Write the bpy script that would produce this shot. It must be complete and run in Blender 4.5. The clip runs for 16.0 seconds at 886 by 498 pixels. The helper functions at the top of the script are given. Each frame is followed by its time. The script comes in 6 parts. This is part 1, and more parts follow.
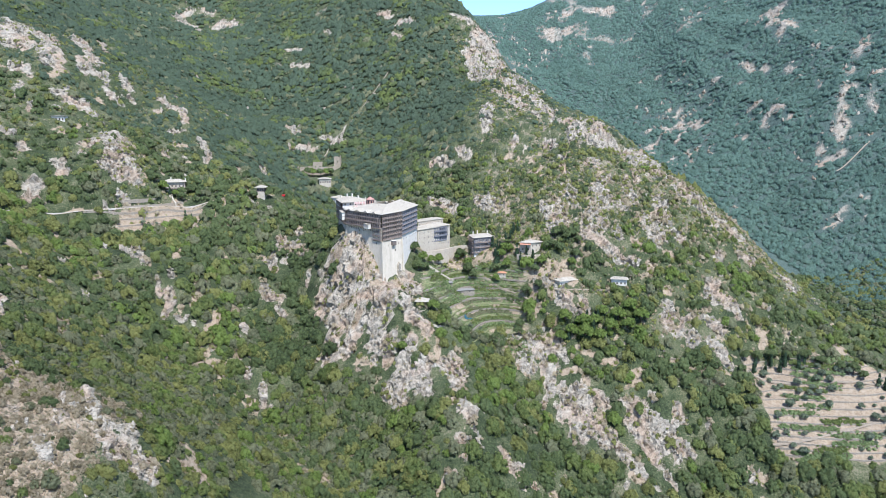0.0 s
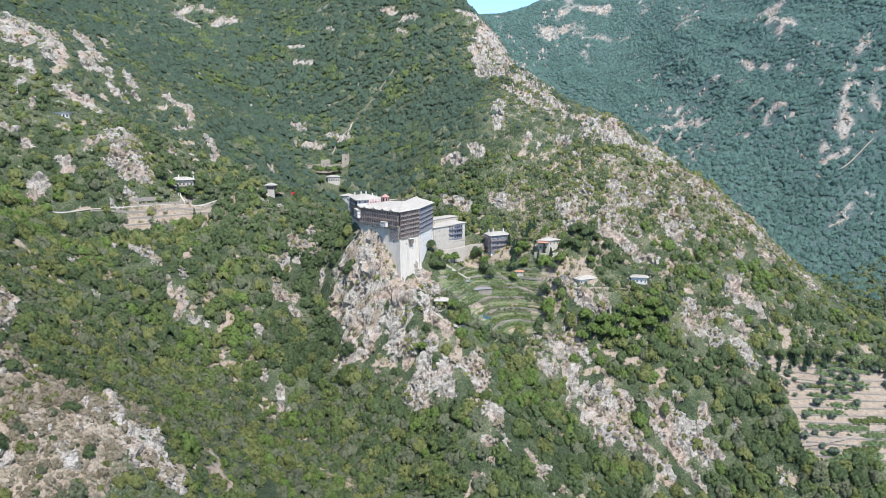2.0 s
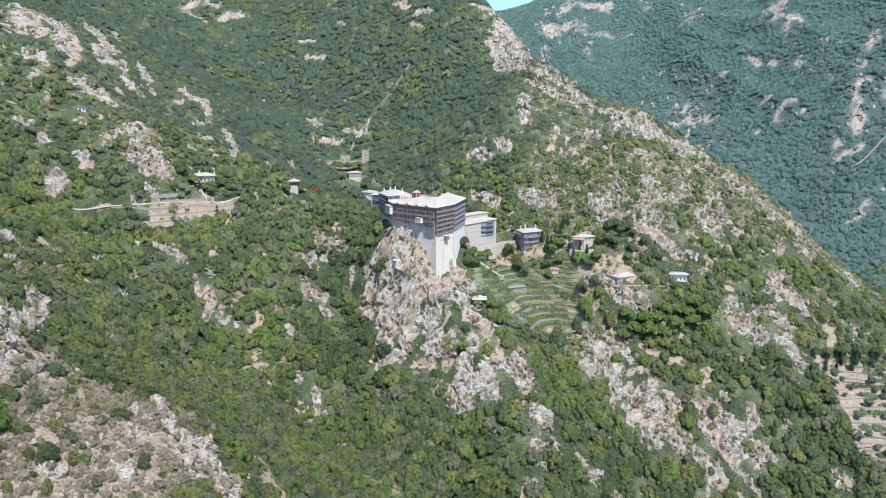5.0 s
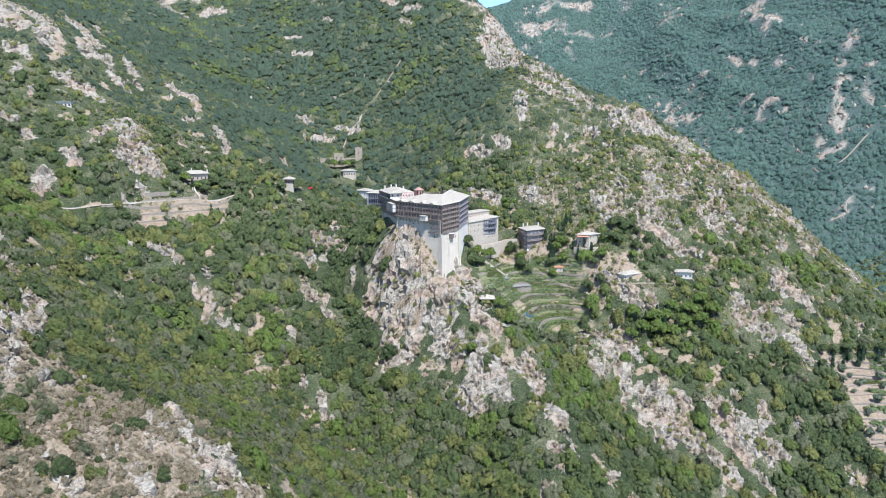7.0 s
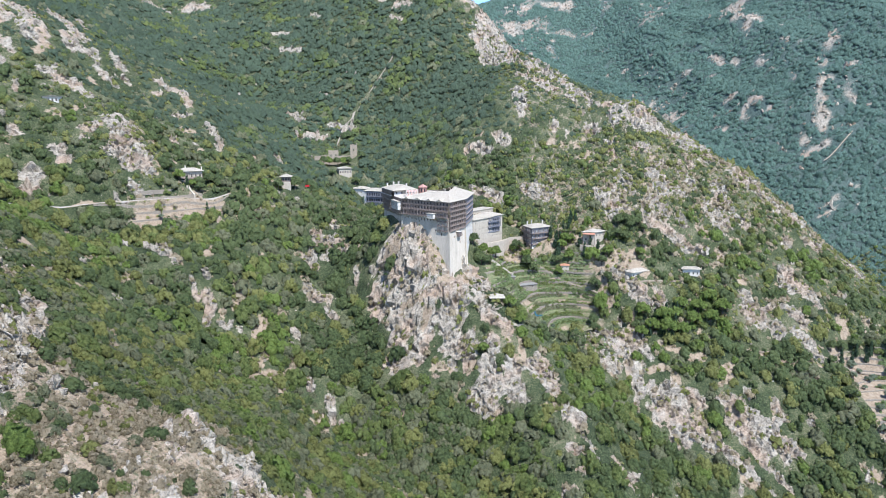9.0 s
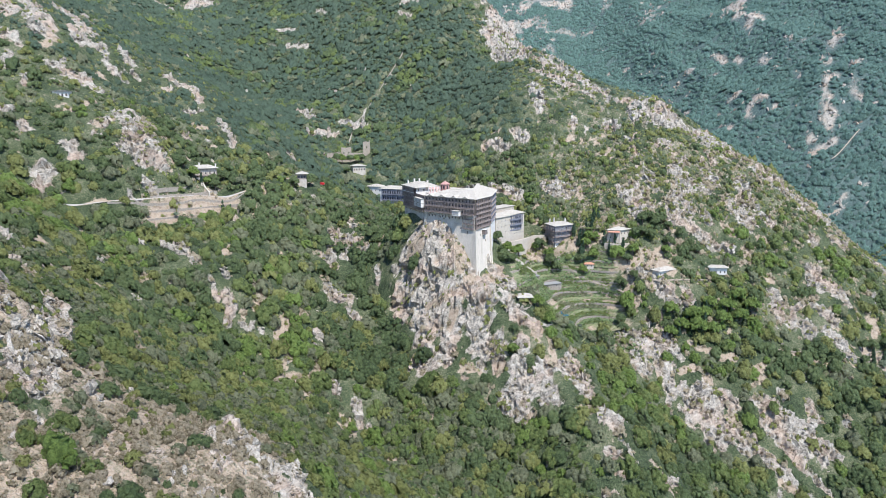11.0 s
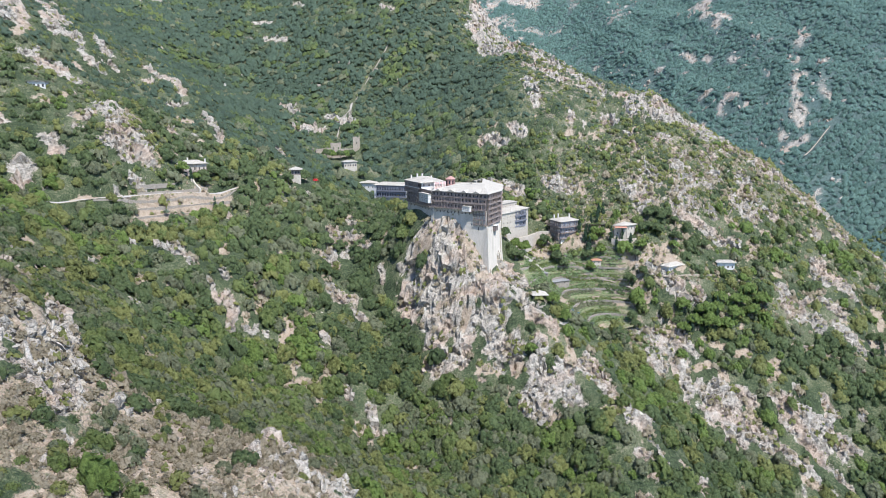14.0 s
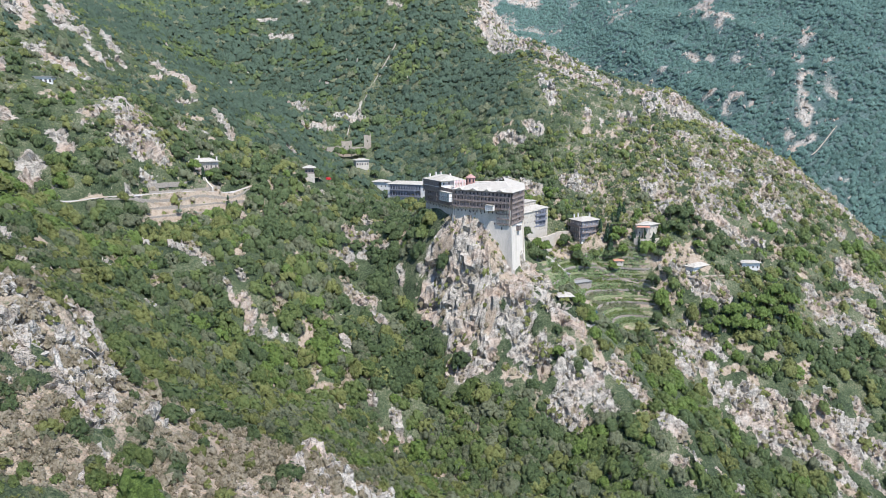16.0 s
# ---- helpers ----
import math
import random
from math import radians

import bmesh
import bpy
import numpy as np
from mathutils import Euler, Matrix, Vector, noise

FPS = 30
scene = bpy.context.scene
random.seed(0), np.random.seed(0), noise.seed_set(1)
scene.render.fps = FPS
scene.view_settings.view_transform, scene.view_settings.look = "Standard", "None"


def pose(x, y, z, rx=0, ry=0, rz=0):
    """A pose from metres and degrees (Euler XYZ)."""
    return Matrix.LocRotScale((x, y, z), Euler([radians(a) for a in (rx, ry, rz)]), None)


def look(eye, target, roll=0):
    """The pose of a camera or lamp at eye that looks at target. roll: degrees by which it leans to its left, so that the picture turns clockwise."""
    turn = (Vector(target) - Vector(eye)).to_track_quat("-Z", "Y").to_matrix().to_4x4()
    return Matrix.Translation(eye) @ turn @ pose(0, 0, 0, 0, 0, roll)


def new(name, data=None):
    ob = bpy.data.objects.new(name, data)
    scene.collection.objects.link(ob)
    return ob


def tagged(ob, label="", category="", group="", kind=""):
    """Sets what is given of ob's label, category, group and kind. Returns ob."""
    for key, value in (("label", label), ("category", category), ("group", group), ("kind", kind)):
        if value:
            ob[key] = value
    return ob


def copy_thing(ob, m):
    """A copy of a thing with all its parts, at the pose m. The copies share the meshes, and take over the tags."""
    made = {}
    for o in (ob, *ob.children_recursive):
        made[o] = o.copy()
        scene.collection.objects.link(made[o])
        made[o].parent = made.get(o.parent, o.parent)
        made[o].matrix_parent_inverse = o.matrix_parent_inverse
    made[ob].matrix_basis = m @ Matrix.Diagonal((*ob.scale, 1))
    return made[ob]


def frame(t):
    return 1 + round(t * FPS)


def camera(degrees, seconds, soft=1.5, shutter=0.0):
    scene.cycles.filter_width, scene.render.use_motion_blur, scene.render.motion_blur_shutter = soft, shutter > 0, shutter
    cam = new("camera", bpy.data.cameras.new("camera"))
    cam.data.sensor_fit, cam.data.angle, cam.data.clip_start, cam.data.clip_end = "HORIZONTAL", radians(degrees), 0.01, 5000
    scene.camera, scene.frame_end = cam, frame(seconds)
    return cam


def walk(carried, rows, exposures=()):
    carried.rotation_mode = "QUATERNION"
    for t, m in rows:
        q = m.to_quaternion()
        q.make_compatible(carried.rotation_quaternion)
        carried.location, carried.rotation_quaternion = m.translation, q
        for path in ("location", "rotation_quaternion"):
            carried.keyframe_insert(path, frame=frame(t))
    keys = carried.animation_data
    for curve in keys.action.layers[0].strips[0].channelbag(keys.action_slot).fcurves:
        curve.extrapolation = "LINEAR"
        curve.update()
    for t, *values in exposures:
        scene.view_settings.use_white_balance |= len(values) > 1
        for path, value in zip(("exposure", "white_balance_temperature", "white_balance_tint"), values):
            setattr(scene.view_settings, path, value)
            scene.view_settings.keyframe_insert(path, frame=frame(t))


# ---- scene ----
cam = camera(65.6, 16.0, 0.7)
METRES, EYE, TILT, LEAN, TURN = 200.0, 200.0, -10.7, 0.0, 0.0
ROWS = [
    (0.0, 0.0, 0.0, 0.0, -0.0, 0.0, 0.0),
    (0.5, -0.0255, 0.0139, -0.0018, -0.21, -0.0, 0.05),
    (1.0, -0.0527, 0.0285, -0.0032, -0.45, -0.0, 0.11),
    (1.5, -0.079, 0.0435, -0.005, -0.58, 0.0, 0.15),
    (2.0, -0.1062, 0.0586, -0.0063, -0.73, -0.01, 0.2),
    (2.5, -0.134, 0.0739, -0.0075, -0.86, -0.02, 0.24),
    (3.0, -0.1614, 0.0891, -0.0089, -0.99, -0.03, 0.27),
    (3.5, -0.1888, 0.1041, -0.01, -1.08, -0.04, 0.3),
    (4.0, -0.2147, 0.118, -0.0109, -1.17, -0.05, 0.33),
    (4.5, -0.2425, 0.1333, -0.0126, -1.2, -0.06, 0.35),
    (7.0, -0.3803, 0.2131, -0.0193, -3.45, -0.08, 0.75),
    (7.5, -0.4086, 0.2302, -0.0208, -4.14, -0.08, 0.86),
    (8.0, -0.4359, 0.2476, -0.0222, -4.7, -0.08, 0.96),
    (8.5, -0.4625, 0.2651, -0.0233, -5.1, -0.08, 1.04),
    (9.0, -0.4886, 0.283, -0.0241, -5.45, -0.1, 1.1),
    (11.5, -0.6213, 0.376, -0.0295, -6.06, -0.09, 1.23),
    (12.0, -0.6477, 0.3945, -0.0307, -6.07, -0.09, 1.25),
    (12.5, -0.6731, 0.4127, -0.0312, -6.09, -0.1, 1.26),
    (13.0, -0.6981, 0.4316, -0.0317, -7.71, -0.15, 1.51),
    (13.5, -0.7244, 0.452, -0.0332, -8.7, -0.16, 1.67),
    (14.0, -0.7502, 0.4726, -0.0346, -9.37, -0.16, 1.77),
    (14.5, -0.7757, 0.4933, -0.0362, -9.68, -0.14, 1.83),
    (15.0, -0.7981, 0.5134, -0.0362, -9.72, -0.13, 1.83),
    (15.5, -0.8148, 0.5327, -0.0349, -9.77, -0.13, 1.83),
    (16.0, -0.8276, 0.5513, -0.0334, -9.81, -0.12, 1.82),
]
walk(cam, [(t, pose(0, 0, EYE, TILT, LEAN, TURN) @ pose(METRES * x, METRES * y, METRES * z, 90 + pitch, roll, yaw)) for t, x, y, z, yaw, pitch, roll in ROWS], [(0.0, 1.19, 5490, 12), (16.0, 1.25, 5510, 13)])

# ---------------------------------------------------------------- light: high summer sun, clear sky
SUN_WAY = Vector((0.42 * math.cos(radians(59)), -0.907 * math.cos(radians(59)), math.sin(radians(59))))
world = bpy.data.worlds.new("sky")
scene.world = world
world.use_nodes = True
wn = world.node_tree
wn.nodes.clear()
sky = wn.nodes.new("ShaderNodeTexSky")
sky.sky_type, sky.sun_disc = "NISHITA", False
sky.sun_elevation = radians(59)
sky.sun_rotation = math.atan2(SUN_WAY.x, SUN_WAY.y)
sky.altitude, sky.air_density, sky.dust_density, sky.ozone_density = 300, 0.7, 0.1, 3.0
back = wn.nodes.new("ShaderNodeBackground")
back.inputs["Strength"].default_value = 0.14
wout = wn.nodes.new("ShaderNodeOutputWorld")
wn.links.new(sky.outputs["Color"], back.inputs["Color"])
wn.links.new(back.outputs["Background"], wout.inputs["Surface"])
sun = new("sun", bpy.data.lights.new("sun", "SUN"))
sun.data.energy, sun.data.angle, sun.data.color = 3.7, radians(0.53), (1.0, 0.95, 0.87)
sun.matrix_world = look(SUN_WAY * 500, (0, 0, 0))

# ---------------------------------------------------------------- materials
def shader(name, roughness=0.85, metallic=0.0):
    m = bpy.data.materials.new(name)
    m.use_nodes = True
    b = m.node_tree.nodes["Principled BSDF"]
    b.inputs["Roughness"].default_value, b.inputs["Metallic"].default_value = roughness, metallic
    b.inputs["Specular IOR Level"].default_value = 0.25
    return m, m.node_tree, b


def node(tree, kind, **values):
    n = tree.nodes.new(kind)
    for key, value in values.items():
        n.inputs[key.replace("_", " ")].default_value = value
    return n


def place(tree):
    return tree.nodes.new("ShaderNodeNewGeometry").outputs["Position"]


def noise_at(tree, size, detail=4.0, rough=0.6, stretch=None):
    """Noise over the place, with features of that many metres."""
    at = place(tree)
    if stretch:
        mp = tree.nodes.new("ShaderNodeMapping")
        mp.inputs["Scale"].default_value = stretch
        tree.links.new(at, mp.inputs["Vector"])
        at = mp.outputs["Vector"]
    n = node(tree, "ShaderNodeTexNoise", Scale=1.0 / size, Detail=detail, Roughness=rough)
    tree.links.new(at, n.inputs["Vector"])
    return n.outputs["Fac"]


def ramp(tree, fac, stops):
    r = tree.nodes.new("ShaderNodeValToRGB")
    e = r.color_ramp.elements
    while len(e) < len(stops):
        e.new(0.5)
    for k, (p, c) in zip(e, stops):
        k.position, k.color = p, (*c, 1)
    tree.links.new(fac, r.inputs["Fac"])
    return r.outputs["Color"]


def mix(tree, fac, a, b, mode="MIX"):
    m = tree.nodes.new("ShaderNodeMix")
    m.data_type, m.blend_type = "RGBA", mode
    for value, socket in ((fac, m.inputs[0]), (a, m.inputs[6]), (b, m.inputs[7])):
        if isinstance(value, (int, float)):
            socket.default_value = value
        elif isinstance(value, tuple):
            socket.default_value = (*value, 1)
        else:
            tree.links.new(value, socket)
    return m.outputs[2]


def maths(tree, op, a, b=0.0, clamp=False):
    m = tree.nodes.new("ShaderNodeMath")
    m.operation, m.use_clamp = op, clamp
    for value, socket in ((a, m.inputs[0]), (b, m.inputs[1])):
        if isinstance(value, (int, float)):
            socket.default_value = value
        else:
            tree.links.new(value, socket)
    return m.outputs[0]


def bump(tree, b, height, distance, strength=1.0):
    n = tree.nodes.new("ShaderNodeBump")
    n.inputs["Distance"].default_value, n.inputs["Strength"].default_value = distance, strength
    tree.links.new(height, n.inputs["Height"])
    tree.links.new(n.outputs["Normal"], b.inputs["Normal"])


ROCK_STOPS = [(0.31, (0.08, 0.069, 0.053)), (0.41, (0.225, 0.192, 0.142)), (0.51, (0.345, 0.297, 0.222)), (0.65, (0.445, 0.388, 0.297))]


def cracks(t, size):
    """Distance to the joints of a broken rock face, 0 in the joint."""
    v = node(t, "ShaderNodeTexVoronoi", Scale=1.0 / size)
    v.feature = "DISTANCE_TO_EDGE"
    t.links.new(place(t), v.inputs["Vector"])
    return maths(t, "MULTIPLY", v.outputs["Distance"], 5.0, True)


def rock_colour(t):
    tone = maths(t, "ADD", maths(t, "MULTIPLY", noise_at(t, 8.0, 6, 0.65), 0.5), maths(t, "SUBTRACT", maths(t, "MULTIPLY", noise_at(t, 2.0, 6, 0.85), 0.8), 0.15))
    grey = ramp(t, tone, ROCK_STOPS)
    rust = ramp(t, noise_at(t, 20.0, 5, 0.6), [(0.48, (0, 0, 0)), (0.62, (0.85, 0.85, 0.85))])
    return mix(t, rust, grey, mix(t, 0.6, grey, (0.36, 0.235, 0.145)))


def rock_relief(t):
    return maths(t, "ADD", maths(t, "ADD", noise_at(t, 2.0, 6, 0.75), maths(t, "MULTIPLY", noise_at(t, 0.45, 4), 0.45)), maths(t, "ADD", maths(t, "MULTIPLY", cracks(t, 1.7), 0.35), maths(t, "MULTIPLY", cracks(t, 0.7), 0.15)))


def rock_material():
    m, t, b = shader("weathered grey rock", 0.9)
    t.links.new(rock_colour(t), b.inputs["Base Color"])
    bump(t, b, rock_relief(t), 0.8)
    return m


def ground_material():
    m, t, b = shader("hillside soil and rock", 0.95)
    cover = t.nodes.new("ShaderNodeAttribute")
    cover.attribute_name = "cover"
    split = t.nodes.new("ShaderNodeSeparateColor")
    t.links.new(cover.outputs["Color"], split.inputs["Color"])
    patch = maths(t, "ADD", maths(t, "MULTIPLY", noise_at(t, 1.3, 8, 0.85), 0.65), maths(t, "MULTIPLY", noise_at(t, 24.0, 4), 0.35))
    # mottled undergrowth; its lowest stops also paint in the shade of gaps between crowns
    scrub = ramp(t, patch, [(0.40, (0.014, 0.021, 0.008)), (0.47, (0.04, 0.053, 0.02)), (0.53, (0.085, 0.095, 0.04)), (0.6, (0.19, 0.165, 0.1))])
    # ground of the far range, with the blue of distance haze put into its colour
    far_haze = ramp(t, maths(t, "ADD", maths(t, "MULTIPLY", noise_at(t, 5.0, 6, 0.8), 0.7), maths(t, "MULTIPLY", noise_at(t, 70.0, 4), 0.3)), [(0.38, (0.05, 0.072, 0.06)), (0.5, (0.075, 0.103, 0.082)), (0.62, (0.105, 0.138, 0.108))])
    scrub = mix(t, cover.outputs["Alpha"], scrub, far_haze)
    earth = ramp(t, noise_at(t, 3.0, 8, 0.8), [(0.3, (0.19, 0.135, 0.085)), (0.5, (0.31, 0.235, 0.152)), (0.7, (0.38, 0.31, 0.218))])
    grass = ramp(t, noise_at(t, 3.0, 7, 0.75), [(0.34, (0.075, 0.1, 0.035)), (0.48, (0.125, 0.152, 0.055)), (0.56, (0.2, 0.195, 0.1)), (0.68, (0.30, 0.25, 0.165))])
    # ragged borders, finer than the ground's own mesh
    fray = maths(t, "MULTIPLY", maths(t, "SUBTRACT", noise_at(t, 1.6, 5, 0.75), 0.5), 1.5)

    def border(channel):
        return maths(t, "ADD", maths(t, "MULTIPLY", maths(t, "SUBTRACT", maths(t, "ADD", split.outputs[channel], fray), 0.5), 3.5), 0.5, True)
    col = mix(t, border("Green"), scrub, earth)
    col = mix(t, split.outputs["Blue"], col, grass)
    col = mix(t, border("Red"), col, rock_colour(t))
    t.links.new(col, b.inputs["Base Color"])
    bump(t, b, rock_relief(t), 0.8)
    return m


def leaf_material(name, dark, mid, light):
    m, t, b = shader(name, 0.62)
    crown = t.nodes.new("ShaderNodeAttribute")
    crown.attribute_name = "tone"
    island = t.nodes.new("ShaderNodeNewGeometry").outputs["Random Per Island"]
    tone = maths(t, "ADD", maths(t, "MULTIPLY", crown.outputs["Fac"], 0.38), maths(t, "MULTIPLY", island, 0.2))
    tone = maths(t, "ADD", tone, maths(t, "SUBTRACT", maths(t, "MULTIPLY", noise_at(t, 1.7, 5, 0.9), 3.6), 1.47))
    tone = maths(t, "ADD", tone, maths(t, "MULTIPLY", maths(t, "SUBTRACT", noise_at(t, 45.0, 3), 0.5), 0.5))
    tone = maths(t, "ADD", tone, maths(t, "MULTIPLY", maths(t, "SUBTRACT", noise_at(t, 220.0, 4), 0.5), 0.5))
    t.links.new(ramp(t, tone, [(0.22, dark), (0.52, mid), (0.85, light)]), b.inputs["Base Color"])
    bump(t, b, noise_at(t, 1.8, 5, 0.85), 2.2)
    thin = t.nodes.new("ShaderNodeBsdfTranslucent")
    t.links.new(b.inputs["Base Color"].links[0].from_socket, thin.inputs["Color"])
    both = t.nodes.new("ShaderNodeMixShader")
    both.inputs["Fac"].default_value = 0.36
    t.links.new(b.outputs["BSDF"], both.inputs[1])
    t.links.new(thin.outputs["BSDF"], both.inputs[2])
    t.links.new(both.outputs["Shader"], t.nodes["Material Output"].inputs["Surface"])
    return m


def plain(name, colour, roughness=0.8, size=2.0, spread=0.25, metallic=0.0, relief=0.02, streak=None):
    """A painted or plain surface with patches and fine grain."""
    m, t, b = shader(name, roughness, metallic)
    tone = maths(t, "ADD", maths(t, "MULTIPLY", noise_at(t, size, 5, 0.65, streak), 0.6), maths(t, "MULTIPLY", noise_at(t, size * 0.15, 3), 0.4))
    dark, light = tuple(c * (1 - spread) for c in colour), tuple(min(0.9, c * (1 + spread)) for c in colour)
    t.links.new(ramp(t, tone, [(0.3, dark), (0.5, colour), (0.72, light)]), b.inputs["Base Color"])
    bump(t, b, noise_at(t, size * 0.2, 4), relief)
    return m


ROCK = rock_material()
GROUND = ground_material()
OAK = leaf_material("holm oak leaves", (0.055, 0.075, 0.026), (0.100, 0.132, 0.046), (0.154, 0.187, 0.067))
# the oak leaves again, with some haze blue put in for the higher slopes
HAZED_OAK = leaf_material("mountain oak leaves with haze in colour", (0.058, 0.081, 0.045), (0.086, 0.118, 0.066), (0.112, 0.151, 0.086))
MAQUIS = leaf_material("maquis leaves", (0.108, 0.113, 0.030), (0.193, 0.203, 0.055), (0.274, 0.274, 0.082))
BRIGHT = leaf_material("fresh green leaves", (0.076, 0.099, 0.024), (0.136, 0.169, 0.044), (0.201, 0.233, 0.068))
# leaves of the far range; distance haze is painted in as a bluer green
HAZED_WOOD = leaf_material("far leaves with haze in colour", (0.051, 0.088, 0.063), (0.096, 0.157, 0.116), (0.148, 0.225, 0.164))
CYPRESS = leaf_material("dark cypress foliage", (0.022, 0.044, 0.022), (0.044, 0.077, 0.036), (0.068, 0.108, 0.050))
LUSH = leaf_material("lush broadleaf crowns", (0.081, 0.114, 0.022), (0.146, 0.199, 0.037), (0.210, 0.269, 0.062))
SAGE = leaf_material("grey-green sage scrub", (0.100, 0.108, 0.052), (0.173, 0.178, 0.089), (0.236, 0.239, 0.122))
OLIVE = leaf_material("grey-green olive leaves", (0.082, 0.101, 0.059), (0.152, 0.182, 0.107), (0.229, 0.264, 0.156))
BARK = plain("bark", (0.12, 0.09, 0.065), 0.95, 0.6, 0.4)
PLASTER = plain("weathered white plaster", (0.49, 0.42, 0.318), 0.9, 4.0, 0.3, relief=0.08, streak=(1, 1, 0.25))
WHITE = plain("whitewash", (0.55, 0.5, 0.415), 0.9, 3.0, 0.16)
STONEWORK = plain("pale rubble masonry", (0.4, 0.342, 0.255), 0.95, 1.6, 0.28, relief=0.06)
BEIGE = plain("beige retaining masonry", (0.39, 0.325, 0.24), 0.95, 2.0, 0.3, relief=0.12)
TIMBER = plain("grey-brown weathered timber", (0.235, 0.18, 0.14), 0.85, 1.2, 0.4)
DARKWOOD = plain("dark timber boarding", (0.165, 0.132, 0.108), 0.85, 1.2, 0.4)
BLUEWOOD = plain("blue-grey painted timber", (0.165, 0.16, 0.165), 0.75, 1.5, 0.3)
SLATE = plain("pale stone roof slabs", (0.365, 0.317, 0.24), 0.9, 1.4, 0.32, relief=0.25)
GREYROOF = plain("grey shed roofing", (0.2, 0.185, 0.155), 0.8, 1.5, 0.25)
PANE = plain("dark window glass", (0.02, 0.024, 0.03), 0.12, 2.0, 0.3, relief=0.0)
BRICK = plain("red brick", (0.34, 0.19, 0.145), 0.9, 0.8, 0.3)
AWNING = plain("orange awning", (0.40, 0.19, 0.115), 0.8, 1.0, 0.2)
BLUE = plain("blue tarpaulin", (0.03, 0.085, 0.1), 0.5, 1.0, 0.2)
RED = plain("red painted metal", (0.45, 0.03, 0.03), 0.4, 1.0, 0.2)
ROADBED = plain("pale dusty road", (0.34, 0.30, 0.245), 0.95, 3.0, 0.2)
DRYSTONE = plain("dry-stone terrace wall", (0.245, 0.205, 0.15), 0.95, 0.9, 0.45, relief=0.2)
RUBBLE = plain("brown rubble stone", (0.29, 0.235, 0.165), 0.95, 1.2, 0.4, relief=0.25)
MOSSY = plain("grass-grown terrace bank", (0.21, 0.21, 0.095), 0.95, 1.2, 0.5, relief=0.25)
EARTHPATH = plain("trodden brown earth", (0.25, 0.20, 0.14), 0.95, 2.0, 0.3)
CROPS = leaf_material("garden crops", (0.102, 0.144, 0.048), (0.186, 0.244, 0.090), (0.276, 0.328, 0.138))
DRYBUSH = leaf_material("dry grey-olive bushes", (0.198, 0.159, 0.086), (0.338, 0.273, 0.162), (0.467, 0.384, 0.247))
TILE = plain("orange roof tiles", (0.42, 0.21, 0.12), 0.9, 0.7, 0.3)
# ---------------------------------------------------------------- the lie of the land
# Spot heights along the landforms: ridges, stream beds, shelves and cliff feet (x, y, z in metres).
NEAR_SPUR = [(-243, 320, 120), (-262, 321, 124), (-236, 307, 106), (-225, 300, 97), (-238, 338, 92), (-201, 296, 80), (-164, 297, 70), (-148, 300, 58), (-224, 355, 76),
             (-225, 401, 68), (-155, 380, 33), (-106, 356, 0), (-262, 262, 106), (-205, 250, 78), (-150, 245, 45),
             (-340, 330, 148), (-350, 240, 140), (-60, 300, -40), (-110, 280, 10), (-345, 430, 140)]
WEST_SLOPE = [(-281, 458, 98), (-242, 456, 65), (-205, 436, 41), (-240, 431, 73), (-306, 542, 101), (-254, 547, 95), (-241.8, 535, 93), (-132.9, 563, 52),
              (-219, 508, 63), (-191, 563, 85), (-144, 595, 80), (-187, 487, 38), (-271, 489, 86), (-156, 511, 37),
              (-133, 557, 56), (-133, 477, 17), (-150, 473, 18), (-113, 560, 60), (-120, 600, 85), (-105, 610, 93)]
ROAD_SHELF = [(-347, 566, 133), (-306, 582, 132), (-332, 553, 126), (-215, 638, 126), (-174, 661, 127), (-250, 647, 135),
              (-287, 592, 123), (-250, 616, 124), (-262, 600, 113), (-240, 594, 104), (-225, 616, 108), (-322, 502, 122), (-150, 690, 118)]
UPPER_WEST = [(-355, 650, 197), (-403, 715, 262), (-329, 729, 206), (-293, 617, 160), (-291.8, 630.2, 172.3), (-343.6, 741.9, 233.9), (-403.9, 722.5, 268), (-417, 674, 234), (-357, 720, 226),
              (-282, 743, 204), (-236, 712, 164), (-460, 1289, 356), (-243, 949, 200), (-520, 800, 330), (-700, 1000, 450),
              (-600, 600, 330), (-330, 1000, 262), (-600, 1500, 520)]
RAVINE_HEAD = [(-139, 842, 171), (-139, 791, 143), (-157, 773, 140), (-119, 791, 146), (-129, 750, 129), (-130, 741, 126), (-115, 728, 105), (-110, 698, 101),
               (-100, 650, 94), (-85, 685, 101), (-180, 860, 180)]
BIG_SLOPE = [(-75, 867, 200), (-34, 947, 274), (-84, 1091, 342), (-292, 1190, 330), (-176, 1015, 264), (-7, 723, 169),
             (32, 663, 129), (84, 660, 145), (70, 753, 204), (40, 910, 246), (133, 609, 113), (172, 638, 133), (240.6, 628.5, 118.6), (238, 585.7, 86), (166.4, 690.4, 180), (106.7, 703.4, 175), (47.7, 744.5, 208),
             (213, 598, 97), (-20, 650, 112), (-60, 760, 150), (-180, 1300, 450), (-350, 1500, 520)]
CREST = [(42, 1035, 340), (75, 900, 263), (100, 850, 244), (120, 800, 221), (134, 764, 211), (158, 712, 199), (184, 690, 172), (208, 668, 152), (237, 645, 134), (276, 625, 97),
         (318, 600, 56), (352, 575, 27), (400, 560, 5), (10, 1150, 392), (-40, 1350, 500)]
LEE = [(230, 905, 110), (290, 800, 60), (350, 720, 10), (420, 660, -50), (200, 1050, 130), (190, 1250, 130), (190, 1500, 170)]
